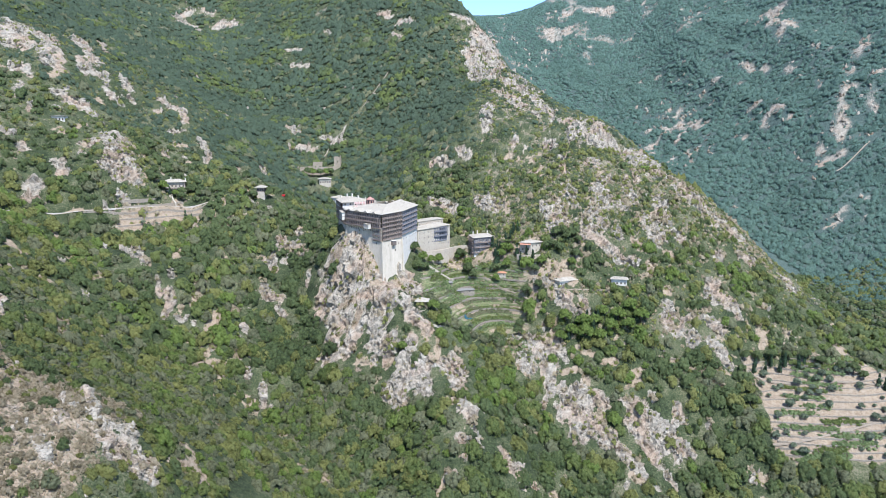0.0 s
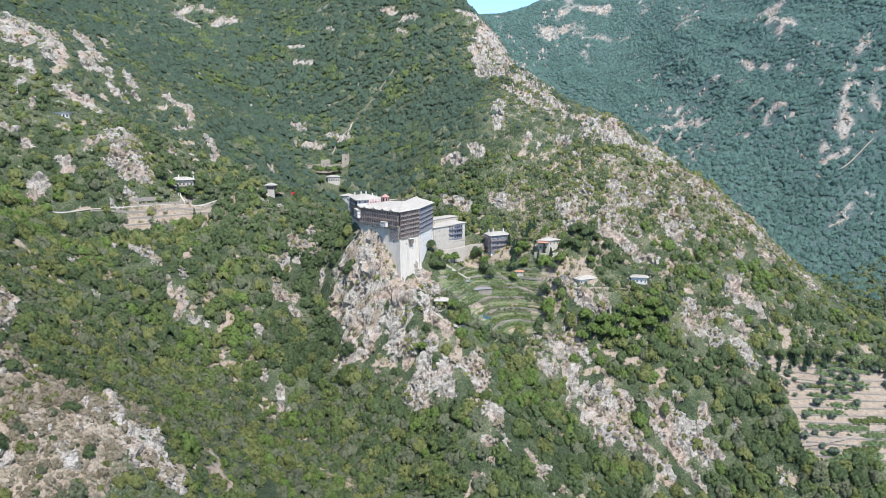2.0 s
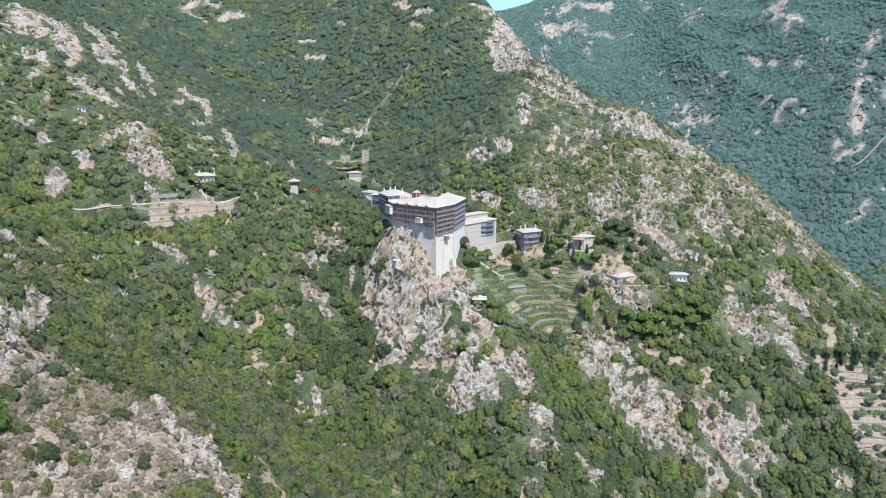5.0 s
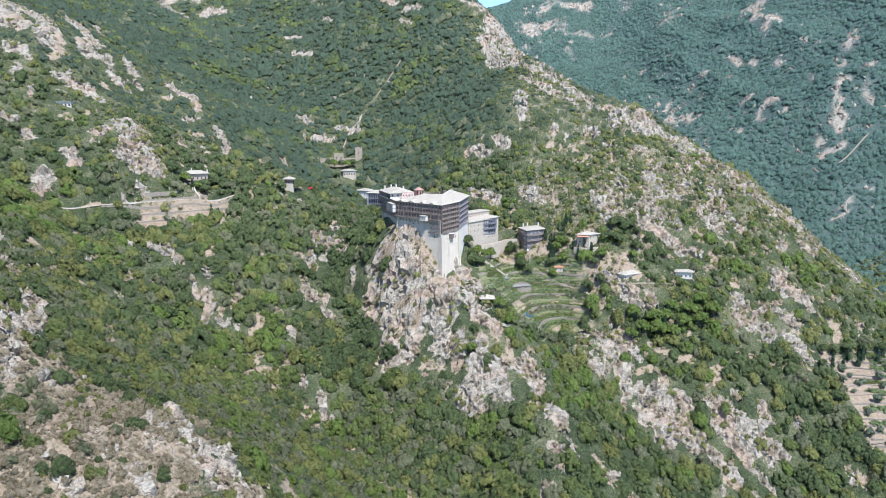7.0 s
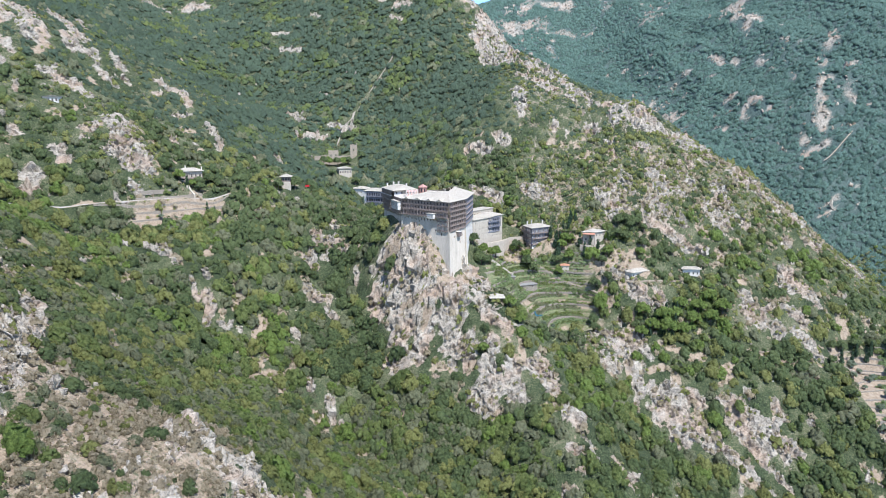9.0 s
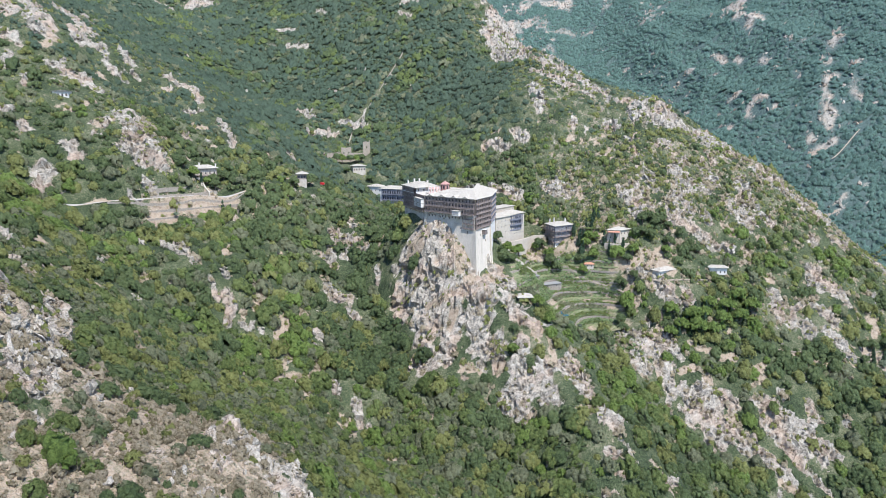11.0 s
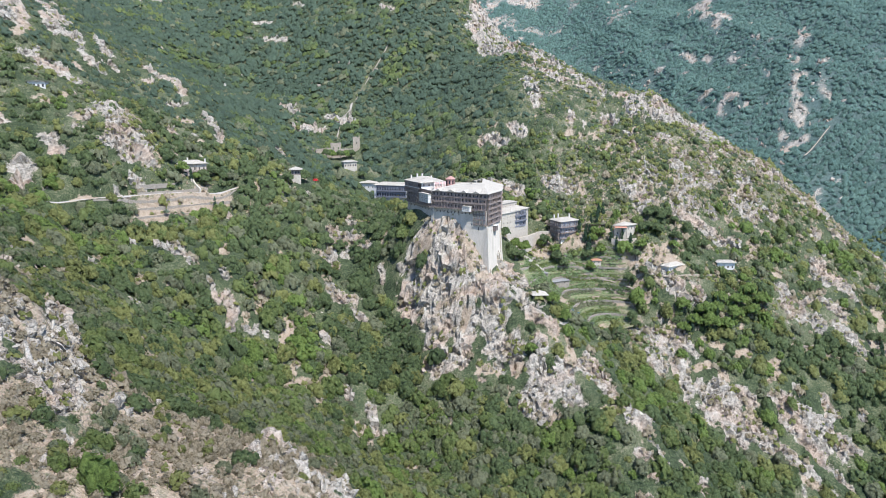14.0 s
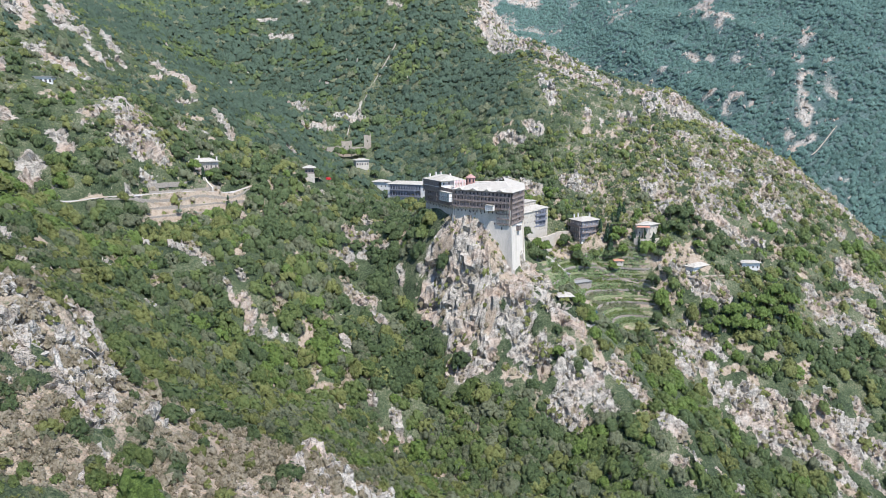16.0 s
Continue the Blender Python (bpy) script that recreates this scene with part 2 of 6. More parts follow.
GARDENS = [(34, 599, 84), (67, 582, 84), (-7, 560, 74), (74, 551, 46), (19, 555, 47), (18, 578, 56), (58, 571, 55),
           (23, 539, 40), (40, 537, 30), (106, 554, 64), (96, 549, 59), (147, 563, 64), (-16, 508, 62), (4, 616, 86), (-14, 598, 85),
           (76, 590, 88), (40, 612, 88), (-26, 560, 80), (5, 530, 46)]
CRAG = [(-75, 553, 109), (-62, 541, 107), (-57, 536, 101), (-53, 531, 90), (-47, 525, 72), (-38, 536, 75), (-31, 547, 79), (-25, 570, 88),
        (-91, 592, 110), (-92, 575, 105), (-86, 549, 93), (-70, 540, 96), (-58, 526, 84), (-96, 543, 55), (-50, 517, 73),
        (-80, 530, 70), (-68, 515, 60), (-58, 497, 39), (-31, 491, 44), (-68, 484, 26), (-60, 580, 112), (-45, 600, 108), (-81, 503, 30.6), (-90.5, 511, 29)]
CLIFFS = [(69.6, 513.6, 21.4), (67.3, 504.2, 16.5), (54, 517, 29), (75, 487, -3), (100, 469, -12), (143, 459, -18), (231.5, 543.6, 51), (215.6, 511.7, 23.3), (217, 555.8, 55.6), (144, 439, -37),
          (187, 433, -42), (11, 455, 16), (-15, 453, 17), (22, 427, 9), (51, 443, -9), (-2, 403, -6), (-27, 422, -8),
          (-37, 398, -26), (-62, 436, -9), (-88, 415, -14), (-126, 452, -5), (-107, 438, -13), (-33, 454, 7),
          (165, 500, 12), (120, 490, 8), (160, 540, 50), (100, 540, 48), (60, 400, -40), (130, 400, -60)]
ORCHARD = [(246, 492, 1), (239, 466, -8), (261, 444, -19), (308, 501, 12), (321, 555, 36), (250, 514, 8), (343, 470, -10),
           (209, 430, -41), (300, 430, -28), (260, 400, -55)]
FAR_RANGE = [(866, 1827, 443), (646, 1719, 265), (727, 1187, 128), (655, 1271, 105), (579, 1005, -30), (473, 2151, 327),
             (356, 2506, 500), (635, 2311, 461), (783, 1674, 322), (746, 1324, 202), (400, 1300, 60), (300, 1800, 230),
             (480, 800, -60), (900, 1400, 300), (1200, 1300, 420), (1500, 1800, 750), (1100, 2300, 720), (250, 2300, 420)]
SKYLINE = [(190, 2800, 590), (400, 2800, 655), (800, 2800, 770), (1300, 2800, 930), (200, 3300, 420), (800, 3400, 560),
           (-600, 2400, 850), (-1200, 1500, 800), (-1200, 600, 560), (2000, 2600, 1050)]
SEAWARD = [(0, 100, -140), (-300, 100, 20), (300, 200, -150), (500, 450, -110), (-700, 100, 120), (600, -200, -260),
           (0, -300, -270), (-700, -400, -200), (1200, 500, 0), (1500, 0, -200)]


def landform():
    """Weights of the smooth surface through the spot heights."""
    p = np.array(sum((NEAR_SPUR, WEST_SLOPE, ROAD_SHELF, UPPER_WEST, RAVINE_HEAD, BIG_SLOPE, CREST, LEE, GARDENS, CRAG, CLIFFS,
                      ORCHARD, FAR_RANGE, SKYLINE, SEAWARD), []), float)
    n = len(p)
    a = np.zeros((n + 3, n + 3))
    a[:n, :n] = np.hypot(np.hypot(p[:, None, 0] - p[None, :, 0], p[:, None, 1] - p[None, :, 1]), 9.0) + np.eye(n) * -1.2
    a[:n, n:] = np.c_[np.ones(n), p[:, :2]]
    a[n:, :n] = a[:n, n:].T
    return p, np.linalg.solve(a, np.r_[p[:, 2], 0, 0, 0])


SPOTS, WEIGHTS = landform()


def base_height(x, y):
    x, y = np.broadcast_arrays(np.asarray(x, float), np.asarray(y, float))
    z = WEIGHTS[-3] + WEIGHTS[-2] * x + WEIGHTS[-1] * y
    for (px, py, _), w in zip(SPOTS, WEIGHTS):
        z = z + w * np.sqrt((x - px) ** 2 + (y - py) ** 2 + 81.0)
    return z


def lattice(ix, iy, seed):
    h = np.sin(ix * 127.1 + iy * 311.7 + seed * 74.7) * 43758.5453
    return h - np.floor(h)


def value_noise(x, y, seed=0):
    """Smooth noise from 0 to 1 with cells of one unit."""
    ix, iy = np.floor(x), np.floor(y)
    fx, fy = x - ix, y - iy
    fx, fy = fx * fx * (3 - 2 * fx), fy * fy * (3 - 2 * fy)
    a, b = lattice(ix, iy, seed), lattice(ix + 1, iy, seed)
    c, d = lattice(ix, iy + 1, seed), lattice(ix + 1, iy + 1, seed)
    return (a * (1 - fx) + b * fx) * (1 - fy) + (c * (1 - fx) + d * fx) * fy


def fbm(x, y, size, octaves=4, seed=0):
    total, weight, gain = 0.0, 0.0, 1.0
    for k in range(octaves):
        ca, sa = math.cos(k * 1.1 + 0.4), math.sin(k * 1.1 + 0.4)
        f = 2.0 ** k / size
        total = total + gain * value_noise((x * ca - y * sa) * f, (x * sa + y * ca) * f, seed + k)
        weight += gain
        gain *= 0.55
    return total / weight


def ridged(x, y, size, octaves=4, seed=0):
    total, weight, gain = 0.0, 0.0, 1.0
    for k in range(octaves):
        ca, sa = math.cos(k * 1.3 + 0.2), math.sin(k * 1.3 + 0.2)
        f = 2.0 ** k / size
        total = total + gain * (1 - np.abs(2 * value_noise((x * ca - y * sa) * f, (x * sa + y * ca) * f, seed + k) - 1))
        weight += gain
        gain *= 0.55
    return total / weight


def mounds(x, y, size, seed=0):
    """Rounded heaps from 0 to 1, of uneven size, about that many metres apart."""
    x, y = x / size, y / size
    ix, iy = np.floor(x), np.floor(y)
    out = np.zeros(np.shape(x))
    for di in (-1, 0, 1):
        for dj in (-1, 0, 1):
            a, b = ix + di, iy + dj
            r = 0.55 + 0.4 * lattice(a, b, seed + 7)
            d = ((x - a - lattice(a, b, seed)) ** 2 + (y - b - lattice(a, b, seed + 3)) ** 2) / r ** 2
            out = np.maximum(out, np.sqrt(np.clip(1 - d, 0, 1)) * r)
    return out


def lattice3(i, j, k, seed):
    h = np.sin(i * 127.1 + j * 311.7 + k * 191.3 + seed * 74.7) * 43758.5453
    return h - np.floor(h)


def facets(p, size, seed=0, tilt=0.6):
    """Blocky rock relief at points in space: cells of about that many metres, each a tilted slab at its own level."""
    q = p / size
    cell = np.floor(q)
    best = np.full(len(q), 99.0)
    out = np.zeros(len(q))
    for di in (-1, 0, 1):
        for dj in (-1, 0, 1):
            for dk in (-1, 0, 1):
                c = cell + (di, dj, dk)
                r = [lattice3(c[:, 0], c[:, 1], c[:, 2], seed + n) for n in (0, 3, 6, 9, 12, 15)]
                d = q - c - np.stack(r[:3], 1)
                dist = (d ** 2).sum(1)
                near = dist < best
                best = np.where(near, dist, best)
                level = r[3] + tilt * (d[:, 0] * (r[4] - 0.5) + d[:, 1] * (r[5] - 0.5) + d[:, 2] * (r[3] - 0.5)) * 2
                out = np.where(near, level, out)
    return out

# ---------------------------------------------------------------- what covers the land
# Rocky places, each a band from one end to the other with its half width: x, y, x, y, width.
CRAGS_UPPER_WEST = [(-456, 764, -433, 728, 21.3), (-429, 773, -398, 718, 12.7), (-398, 718, -389, 713, 4.7), (-396, 733, -390, 726, 4.8), (-418, 693, -409, 699, 6.1),
                    (-410, 699, -403, 691, 3.6), (-408, 681, -400, 661, 4.1), (-426, 726, -422, 717, 1.9), (-432, 845, -404, 799, 9.9), (-406, 810, -376, 762, 9.3),
                    (-380, 751, -374, 737, 6.3), (-374, 750, -364, 743, 6.7), (-428, 891, -401, 847, 4.4), (-360, 755, -352, 739, 3.5), (-351, 733, -344, 728, 2.8),
                    (-345, 730, -334, 733, 2.8), (-345, 759, -338, 752, 7.5), (-332, 745, -327, 741, 2.9)]
CRAGS_COTTAGE = [(-375, 702, -373, 696, 3.0), (-374, 689, -355, 686, 9.8), (-353, 691, -343, 688, 9.2), (-369, 668, -365, 664, 4.5), (-389, 663, -383, 649, 2.0),
                 (-308, 769, -292, 760, 8.7), (-292, 770, -272, 740, 7.3), (-305, 741, -299, 740, 3.0), (-280, 715, -269, 724, 3.5), (-389, 614, -381, 614, 4.8),
                 (-370, 609, -365, 606, 4.2)]
CRAGS_ROAD_HOUSE = [(-325, 631, -322, 633, 6.6), (-308, 652, -295, 635, 9.5), (-296, 629, -282, 626, 7.9), (-301, 616, -289, 613, 5.0), (-286, 617, -276, 618, 4.5),
                    (-325, 623, -324, 620, 2.1), (-340, 605, -328, 601, 3.6), (-335, 609, -333, 598, 3.1), (-251, 721, -237, 705, 3.5), (-241, 700, -237, 691, 2.8),
                    (-273, 679, -269, 673, 2.4), (-257, 686, -255, 685, 2.7), (-194, 741, -186, 725, 2.9), (-347, 579, -340, 569, 7.4), (-292, 592, -288, 590, 3.4),
                    (-285, 604, -278, 604, 2.5), (-268, 594, -265, 589, 1.9), (-222, 609, -219, 605, 2.4)]
CRAGS_HEIGHTS = [(-475, 1293, -453, 1252, 15.2), (-462, 1316, -430, 1322, 13.7), (-393, 1287, -373, 1287, 23.4), (-441, 1271, -422, 1238, 8.4),
                 (-244, 1113, -221, 1101, 7.1), (-224, 1056, -199, 1042, 5.2), (-97, 1120, -80, 1100, 9.7), (-64, 1074, -48, 1058, 10.2), (-72, 1041, -61, 1022, 5.2),
                 (-192, 883, -184, 874, 8.3), (-176, 828, -157, 828, 8.7), (-143, 853, -123, 842, 8.2), (-188, 1145, -173, 1119, 3.5), (-261, 856, -275, 860, 3.5),
                 (-124, 853, -121, 874, 1.9)]
CRAGS_CREST = [(15, 1048, 37, 1029, 5.8), (49, 1000, 74, 1036, 14.5), (37, 966, 45, 939, 11.8), (59, 988, 79, 968, 21.9), (51, 932, 57, 880, 14.6),
               (73, 855, 100, 796, 7.9), (102, 794, 114, 755, 7.5), (49, 771, 45, 738, 7.6), (43, 729, 44, 723, 4.0), (63, 815, 82, 786, 6.4),
               (76, 786, 86, 772, 6.2), (100, 758, 103, 745, 3.8), (117, 765, 115, 735, 3.5), (122, 730, 135, 723, 4.0), (131, 712, 158, 689, 10.3),
               (146, 714, 164, 708, 4.5), (160, 689, 167, 680, 5.1), (108, 707, 109, 698, 5.1), (115, 681, 117, 659, 2.3)]
CRAGS_RIDGE = [(76, 712, 71, 702, 2.2), (18, 710, 24, 699, 3.3), (-10, 709, 8, 697, 3.3), (137, 667, 148, 667, 2.6), (187, 678, 207, 682, 6.8),
               (207, 679, 200, 657, 3.6), (182, 658, 182, 649, 2.7), (211, 657, 219, 658, 3.4), (113, 644, 114, 638, 2.1), (121, 637, 120, 624, 3.1),
               (147, 647, 158, 648, 2.6), (144, 639, 148, 626, 5.2), (171, 649, 172, 636, 4.0), (172, 636, 176, 628, 3.1), (156, 627, 164, 622, 3.9),
               (200, 631, 198, 618, 4.4), (200, 618, 202, 611, 3.2), (34, 654, 52, 645, 4.1), (-9, 662, 10, 652, 3.6)]
CRAGS_RIDGE_FOOT = [(92, 633, 93, 625, 2.5), (103, 627, 107, 613, 4.5), (96, 616, 98, 607, 3.5), (130, 609, 128, 596, 4.5), (138, 612, 143, 603, 4.1),
                    (152, 602, 155, 596, 2.8), (185, 611, 188, 599, 6.3), (224, 645, 230, 634, 5.6), (234, 631, 241, 629, 3.8), (254, 627, 261, 616, 3.9),
                    (260, 613, 266, 610, 3.3), (206, 602, 210, 600, 3.5), (141, 591, 150, 582, 3.5), (150, 580, 166, 578, 2.5), (239, 587, 237, 582, 3.9),
                    (263, 590, 268, 590, 3.8), (303, 593, 299, 577, 4.4)]
CRAGS_EAST = [(227, 558, 225, 552, 5.5), (232, 549, 239, 541, 4.3), (184, 543, 186, 537, 3.4), (180, 529, 187, 525, 4.4), (191, 534, 212, 536, 1.6),
              (216, 530, 220, 525, 3.7), (197, 519, 196, 515, 3.3), (212, 514, 219, 505, 4.3), (80, 572, 88, 569, 3.2), (81, 568, 94, 557, 2.8),
              (99, 551, 104, 539, 5.0), (113, 546, 117, 539, 2.4), (93, 547, 95, 545, 1.8), (191, 463, 192, 462, 1.6), (210, 431, 210, 429, 1.6)]
CRAGS_RAVINE = [(65, 523, 65, 506, 6.9), (74, 523, 82, 507, 7.2), (80, 505, 82, 490, 4.4), (54, 519, 54, 511, 2.5), (79, 488, 72, 473, 1.6), (90, 520, 95, 506, 2.6),
                (90, 490, 90, 478, 2.9), (97, 477, 104, 461, 9.5), (114, 479, 118, 474, 3.4), (112, 461, 119, 452, 3.4), (92, 456, 92, 450, 2.1),
                (118, 448, 133, 438, 3.3), (135, 462, 141, 458, 4.2), (142, 464, 155, 452, 8.6), (173, 475, 173, 468, 3.1), (167, 466, 167, 462, 1.6),
                (168, 452, 173, 446, 2.6), (155, 449, 158, 447, 2.1)]
CRAGS_RAVINE_FOOT = [(138, 433, 145, 427, 2.5), (154, 435, 158, 427, 2.5), (125, 427, 123, 424, 2.0), (12, 429, 18, 426, 5.4), (21, 417, 24, 414, 2.8),
                     (10, 411, 18, 410, 2.4), (22, 411, 24, 408, 1.6), (11, 400, 14, 399, 1.6), (40, 414, 45, 412, 4.4), (42, 409, 50, 406, 3.8), (50, 417, 50, 412, 1.8),
                     (1, 390, 9, 391, 2.4), (57, 410, 60, 409, 2.4), (155, 481, 155, 477, 2.1)]
CRAGS_ROCK = [(-85, 510, -81, 493, 8.5), (-73, 499, -70, 486, 3.9), (-72, 548, -64, 528, 12.4), (-85, 552, -89, 541, 11.8), (-96, 548, -98, 533, 6.1),
              (-72, 528, -67, 509, 12.8), (-44, 522, -45, 503, 10.0), (-51, 504, -48, 492, 8.7), (-28, 518, -24, 499, 6.0), (-81, 527, -85, 521, 7.3),
              (-65, 505, -67, 500, 5.4), (-34, 541, -30, 539, 6.4), (-20, 497, -11, 493, 3.9)]
CRAGS_TOWER_FOOT = [(-40, 545, -30, 541, 7.0), (-29, 540, -20, 534, 5.0), (-36, 530, -28, 526, 6.0)]
CRAGS_UNDER = [(-37, 490, -40, 476, 4.3), (-23, 486, -24, 481, 3.9), (-29, 470, -27, 457, 9.4), (-39, 464, -38, 455, 3.7), (-34, 457, -28, 446, 5.6),
               (-14, 466, -13, 451, 7.5), (5, 472, 9, 460, 9.3), (-13, 449, -10, 445, 1.8), (-32, 444, -35, 445, 1.6), (-51, 481, -49, 476, 1.9),
               (-64, 476, -61, 474, 1.6)]
CRAGS_WOOD = [(-135, 635, -132, 627, 3.4), (-137, 609, -130, 599, 8.4), (-147, 617, -148, 595, 4.3), (-151, 589, -146, 583, 4.1), (-140, 591, -131, 591, 3.6),
              (-148, 559, -139, 552, 8.2), (-136, 544, -129, 536, 2.7), (-114, 572, -113, 563, 2.3), (-103, 561, -100, 557, 1.8), (-155, 516, -151, 512, 2.7),
              (-157, 507, -157, 506, 1.6), (-143, 480, -141, 472, 2.3), (-130, 469, -127, 459, 2.4), (-123, 460, -122, 458, 1.6), (-180, 653, -168, 653, 5.5)]
CRAGS_SLOPE = [(-224, 526, -222, 522, 1.8), (-217, 536, -215, 533, 2.4), (-221, 518, -218, 513, 2.1), (-212, 518, -209, 511, 4.2), (-210, 506, -209, 496, 2.0),
               (-200, 501, -198, 500, 2.3), (-196, 506, -196, 502, 1.6), (-190, 504, -189, 503, 1.6), (-250, 548, -243, 537, 4.4), (-241, 538, -236, 531, 3.0),
               (-254, 541, -251, 538, 2.6), (-274, 549, -271, 540, 1.6), (-289, 445, -282, 442, 1.9), (-287, 503, -283, 503, 2.1), (-257, 478, -254, 475, 2.2)]
CRAGS_SPUR = [(-281, 377, -254, 317, 4.9), (-249, 309, -245, 306, 2.2), (-253, 306, -249, 301, 1.8), (-245, 305, -242, 304, 3.2), (-244, 314, -241, 310, 2.2),
              (-267, 389, -263, 393, 3.6), (-261, 391, -235, 321, 3.9), (-247, 299, -244, 295, 2.1), (-239, 309, -236, 308, 2.0), (-236, 307, -231, 304, 3.7),
              (-233, 314, -229, 311, 3.6), (-228, 309, -226, 305, 1.9), (-235, 297, -231, 293, 2.6), (-230, 300, -226, 295, 3.5), (-229, 292, -226, 288, 2.4),
              (-242, 296, -237, 297, 1.6), (-316, 460, -308, 450, 4.4), (-298, 420, -294, 425, 4.0)]
CRAGS_SPUR_TIP = [(-173, 298, -165, 297, 3.5), (-172, 304, -170, 304, 1.6), (-164, 297, -162, 294, 2.1), (-171, 287, -168, 285, 1.6), (-157, 294, -152, 297, 2.5),
                  (-161, 295, -160, 291, 1.6), (-188, 284, -186, 282, 1.6), (-215, 303, -212, 303, 1.7), (-222, 280, -221, 279, 1.6)]
CRAGS_SPUR_LOW = [(-171, 309, -163, 299, 4.9), (-152, 290, -148, 284, 3.6), (-147, 300, -141, 292, 4.6), (-143, 290, -137, 289, 5.4), (-156, 290, -154, 286, 1.6),
                  (-171, 270, -165, 265, 3.4), (-169, 283, -170, 280, 1.6), (-190, 256, -184, 253, 1.8)]
CRAGS_FAR = [(366, 2523, 381, 2442, 25.9), (418, 2481, 430, 2445, 13.5), (519, 2587, 580, 2546, 21.6), (641, 1732, 670, 1738, 12.5), (737, 1749, 744, 1704, 7.7),
             (762, 1684, 763, 1658, 6.0), (787, 1617, 780, 1590, 7.3), (677, 1529, 686, 1523, 13.7), (587, 1625, 592, 1588, 14.0), (835, 1471, 827, 1437, 8.4),
             (790, 1377, 802, 1379, 11.1), (765, 1360, 762, 1336, 5.1), (836, 1379, 870, 1405, 10.9), (740, 1323, 740, 1287, 8.7), (722, 1299, 722, 1280, 6.1),
             (804, 1316, 795, 1294, 5.1), (792, 1487, 773, 1446, 3.4), (859, 1821, 855, 1784, 23.0), (912, 2003, 853, 1837, 24.5)]
CRAGS_FAR_LOW = [(681, 1126, 690, 1110, 5.4), (629, 1107, 654, 1110, 5.9), (651, 1098, 626, 1086, 4.5), (617, 1093, 610, 1089, 3.1), (862, 1488, 877, 1484, 9.6),
                 (924, 1559, 891, 1498, 8.8), (666, 1078, 675, 1085, 3.2)]
CRAGS = sum((CRAGS_ROAD_HOUSE, CRAGS_CREST, CRAGS_RIDGE, CRAGS_RIDGE_FOOT, CRAGS_EAST, CRAGS_RAVINE, CRAGS_RAVINE_FOOT, CRAGS_ROCK, CRAGS_TOWER_FOOT, CRAGS_UNDER, CRAGS_WOOD, CRAGS_SLOPE, CRAGS_SPUR, CRAGS_SPUR_TIP, CRAGS_SPUR_LOW), [])
ROAD_LINE = [(-352, 520), (-341, 538), (-336, 552), (-321, 562), (-304, 575), (-287, 592), (-268, 606), (-250, 616), (-232, 628), (-214, 638)]

MULE_TRACK = [(-140, 812), (-132, 848), (-120, 868), (-110, 890), (-98, 915), (-80, 940), (-66, 965)]
# Bare earth: slips, banks and yards, as bands.
EARTH_WEST = [(-311, 481, -299, 476, 4.1), (-317, 477, -312, 479, 3.3), (-282, 456, -271, 458, 3.9), (-314, 546, -310, 538, 2.9), (-284, 519, -280, 511, 3.5),
              (-290, 418, -282, 414, 4.3), (-259, 504, -257, 509, 1.7), (-281, 559, -281, 556, 3.2), (-302, 578, -313, 570, 2.4), (-211, 625, -206, 610, 2.0),
              (-144, 490, -140, 489, 2.0), (-294, 584, -300, 578, 1.9), (-325, 629, -326, 634, 2.4)]
EARTH_ROCK = [(-69, 517, -81, 522, 2.0), (-56, 519, -50, 521, 2.0), (-39, 530, -37, 531, 4.2), (-65, 508, -67, 505, 2.8), (-60, 531, -58, 524, 2.5),
              (-89, 552, -85, 549, 4.4), (-4, 489, -4, 474, 2.2), (-38, 478, -41, 473, 2.3), (-53, 477, -51, 474, 1.6), (-15, 490, -12, 487, 1.6),
              (-28, 443, -26, 446, 1.6)]
EARTH_EAST = [(112, 510, 120, 508, 2.0), (125, 503, 132, 502, 3.1), (140, 494, 151, 496, 2.2), (147, 491, 143, 486, 2.6), (108, 496, 109, 489, 2.6),
              (101, 500, 92, 499, 2.1), (169, 505, 177, 502, 2.3), (114, 542, 117, 539, 2.3), (169, 593, 174, 589, 3.7), (172, 610, 178, 612, 2.1),
              (83, 524, 89, 530, 1.8), (75, 553, 74, 541, 1.8), (170, 542, 170, 536, 2.2), (69, 574, 73, 571, 2.3), (200, 489, 207, 486, 2.8),
              (183, 497, 224, 495, 1.6)]
EARTH_PATHS = [(75, 564, 78, 546, 2.7), (89, 555, 91, 548, 2.3), (108, 566, 93, 564, 2.5), (64, 575, 75, 573, 1.9), (90, 535, 88, 522, 2.2),
               (105, 515, 110, 511, 1.8), (86, 578, 96, 574, 2.4), (16, 606, 20, 597, 2.4)]
EARTH_ORCHARD = [(288, 518, 293, 514, 2.0), (316, 520, 314, 509, 4.9), (326, 506, 330, 500, 3.4), (299, 504, 291, 497, 2.0), (147, 488, 137, 484, 1.8)]
EARTH_YARDS = [(12, 600, 12, 600, 9), (50, 596, 50, 596, 8), (88, 574, 80, 571, 5), (98, 566, 108, 560, 5), (70, 586, 62, 592, 4), (104, 574, 112, 570, 4), (-205, 640, -200, 642, 6)]
EARTH = sum((EARTH_WEST, EARTH_ROCK, EARTH_EAST, EARTH_PATHS, EARTH_ORCHARD, EARTH_YARDS), [])
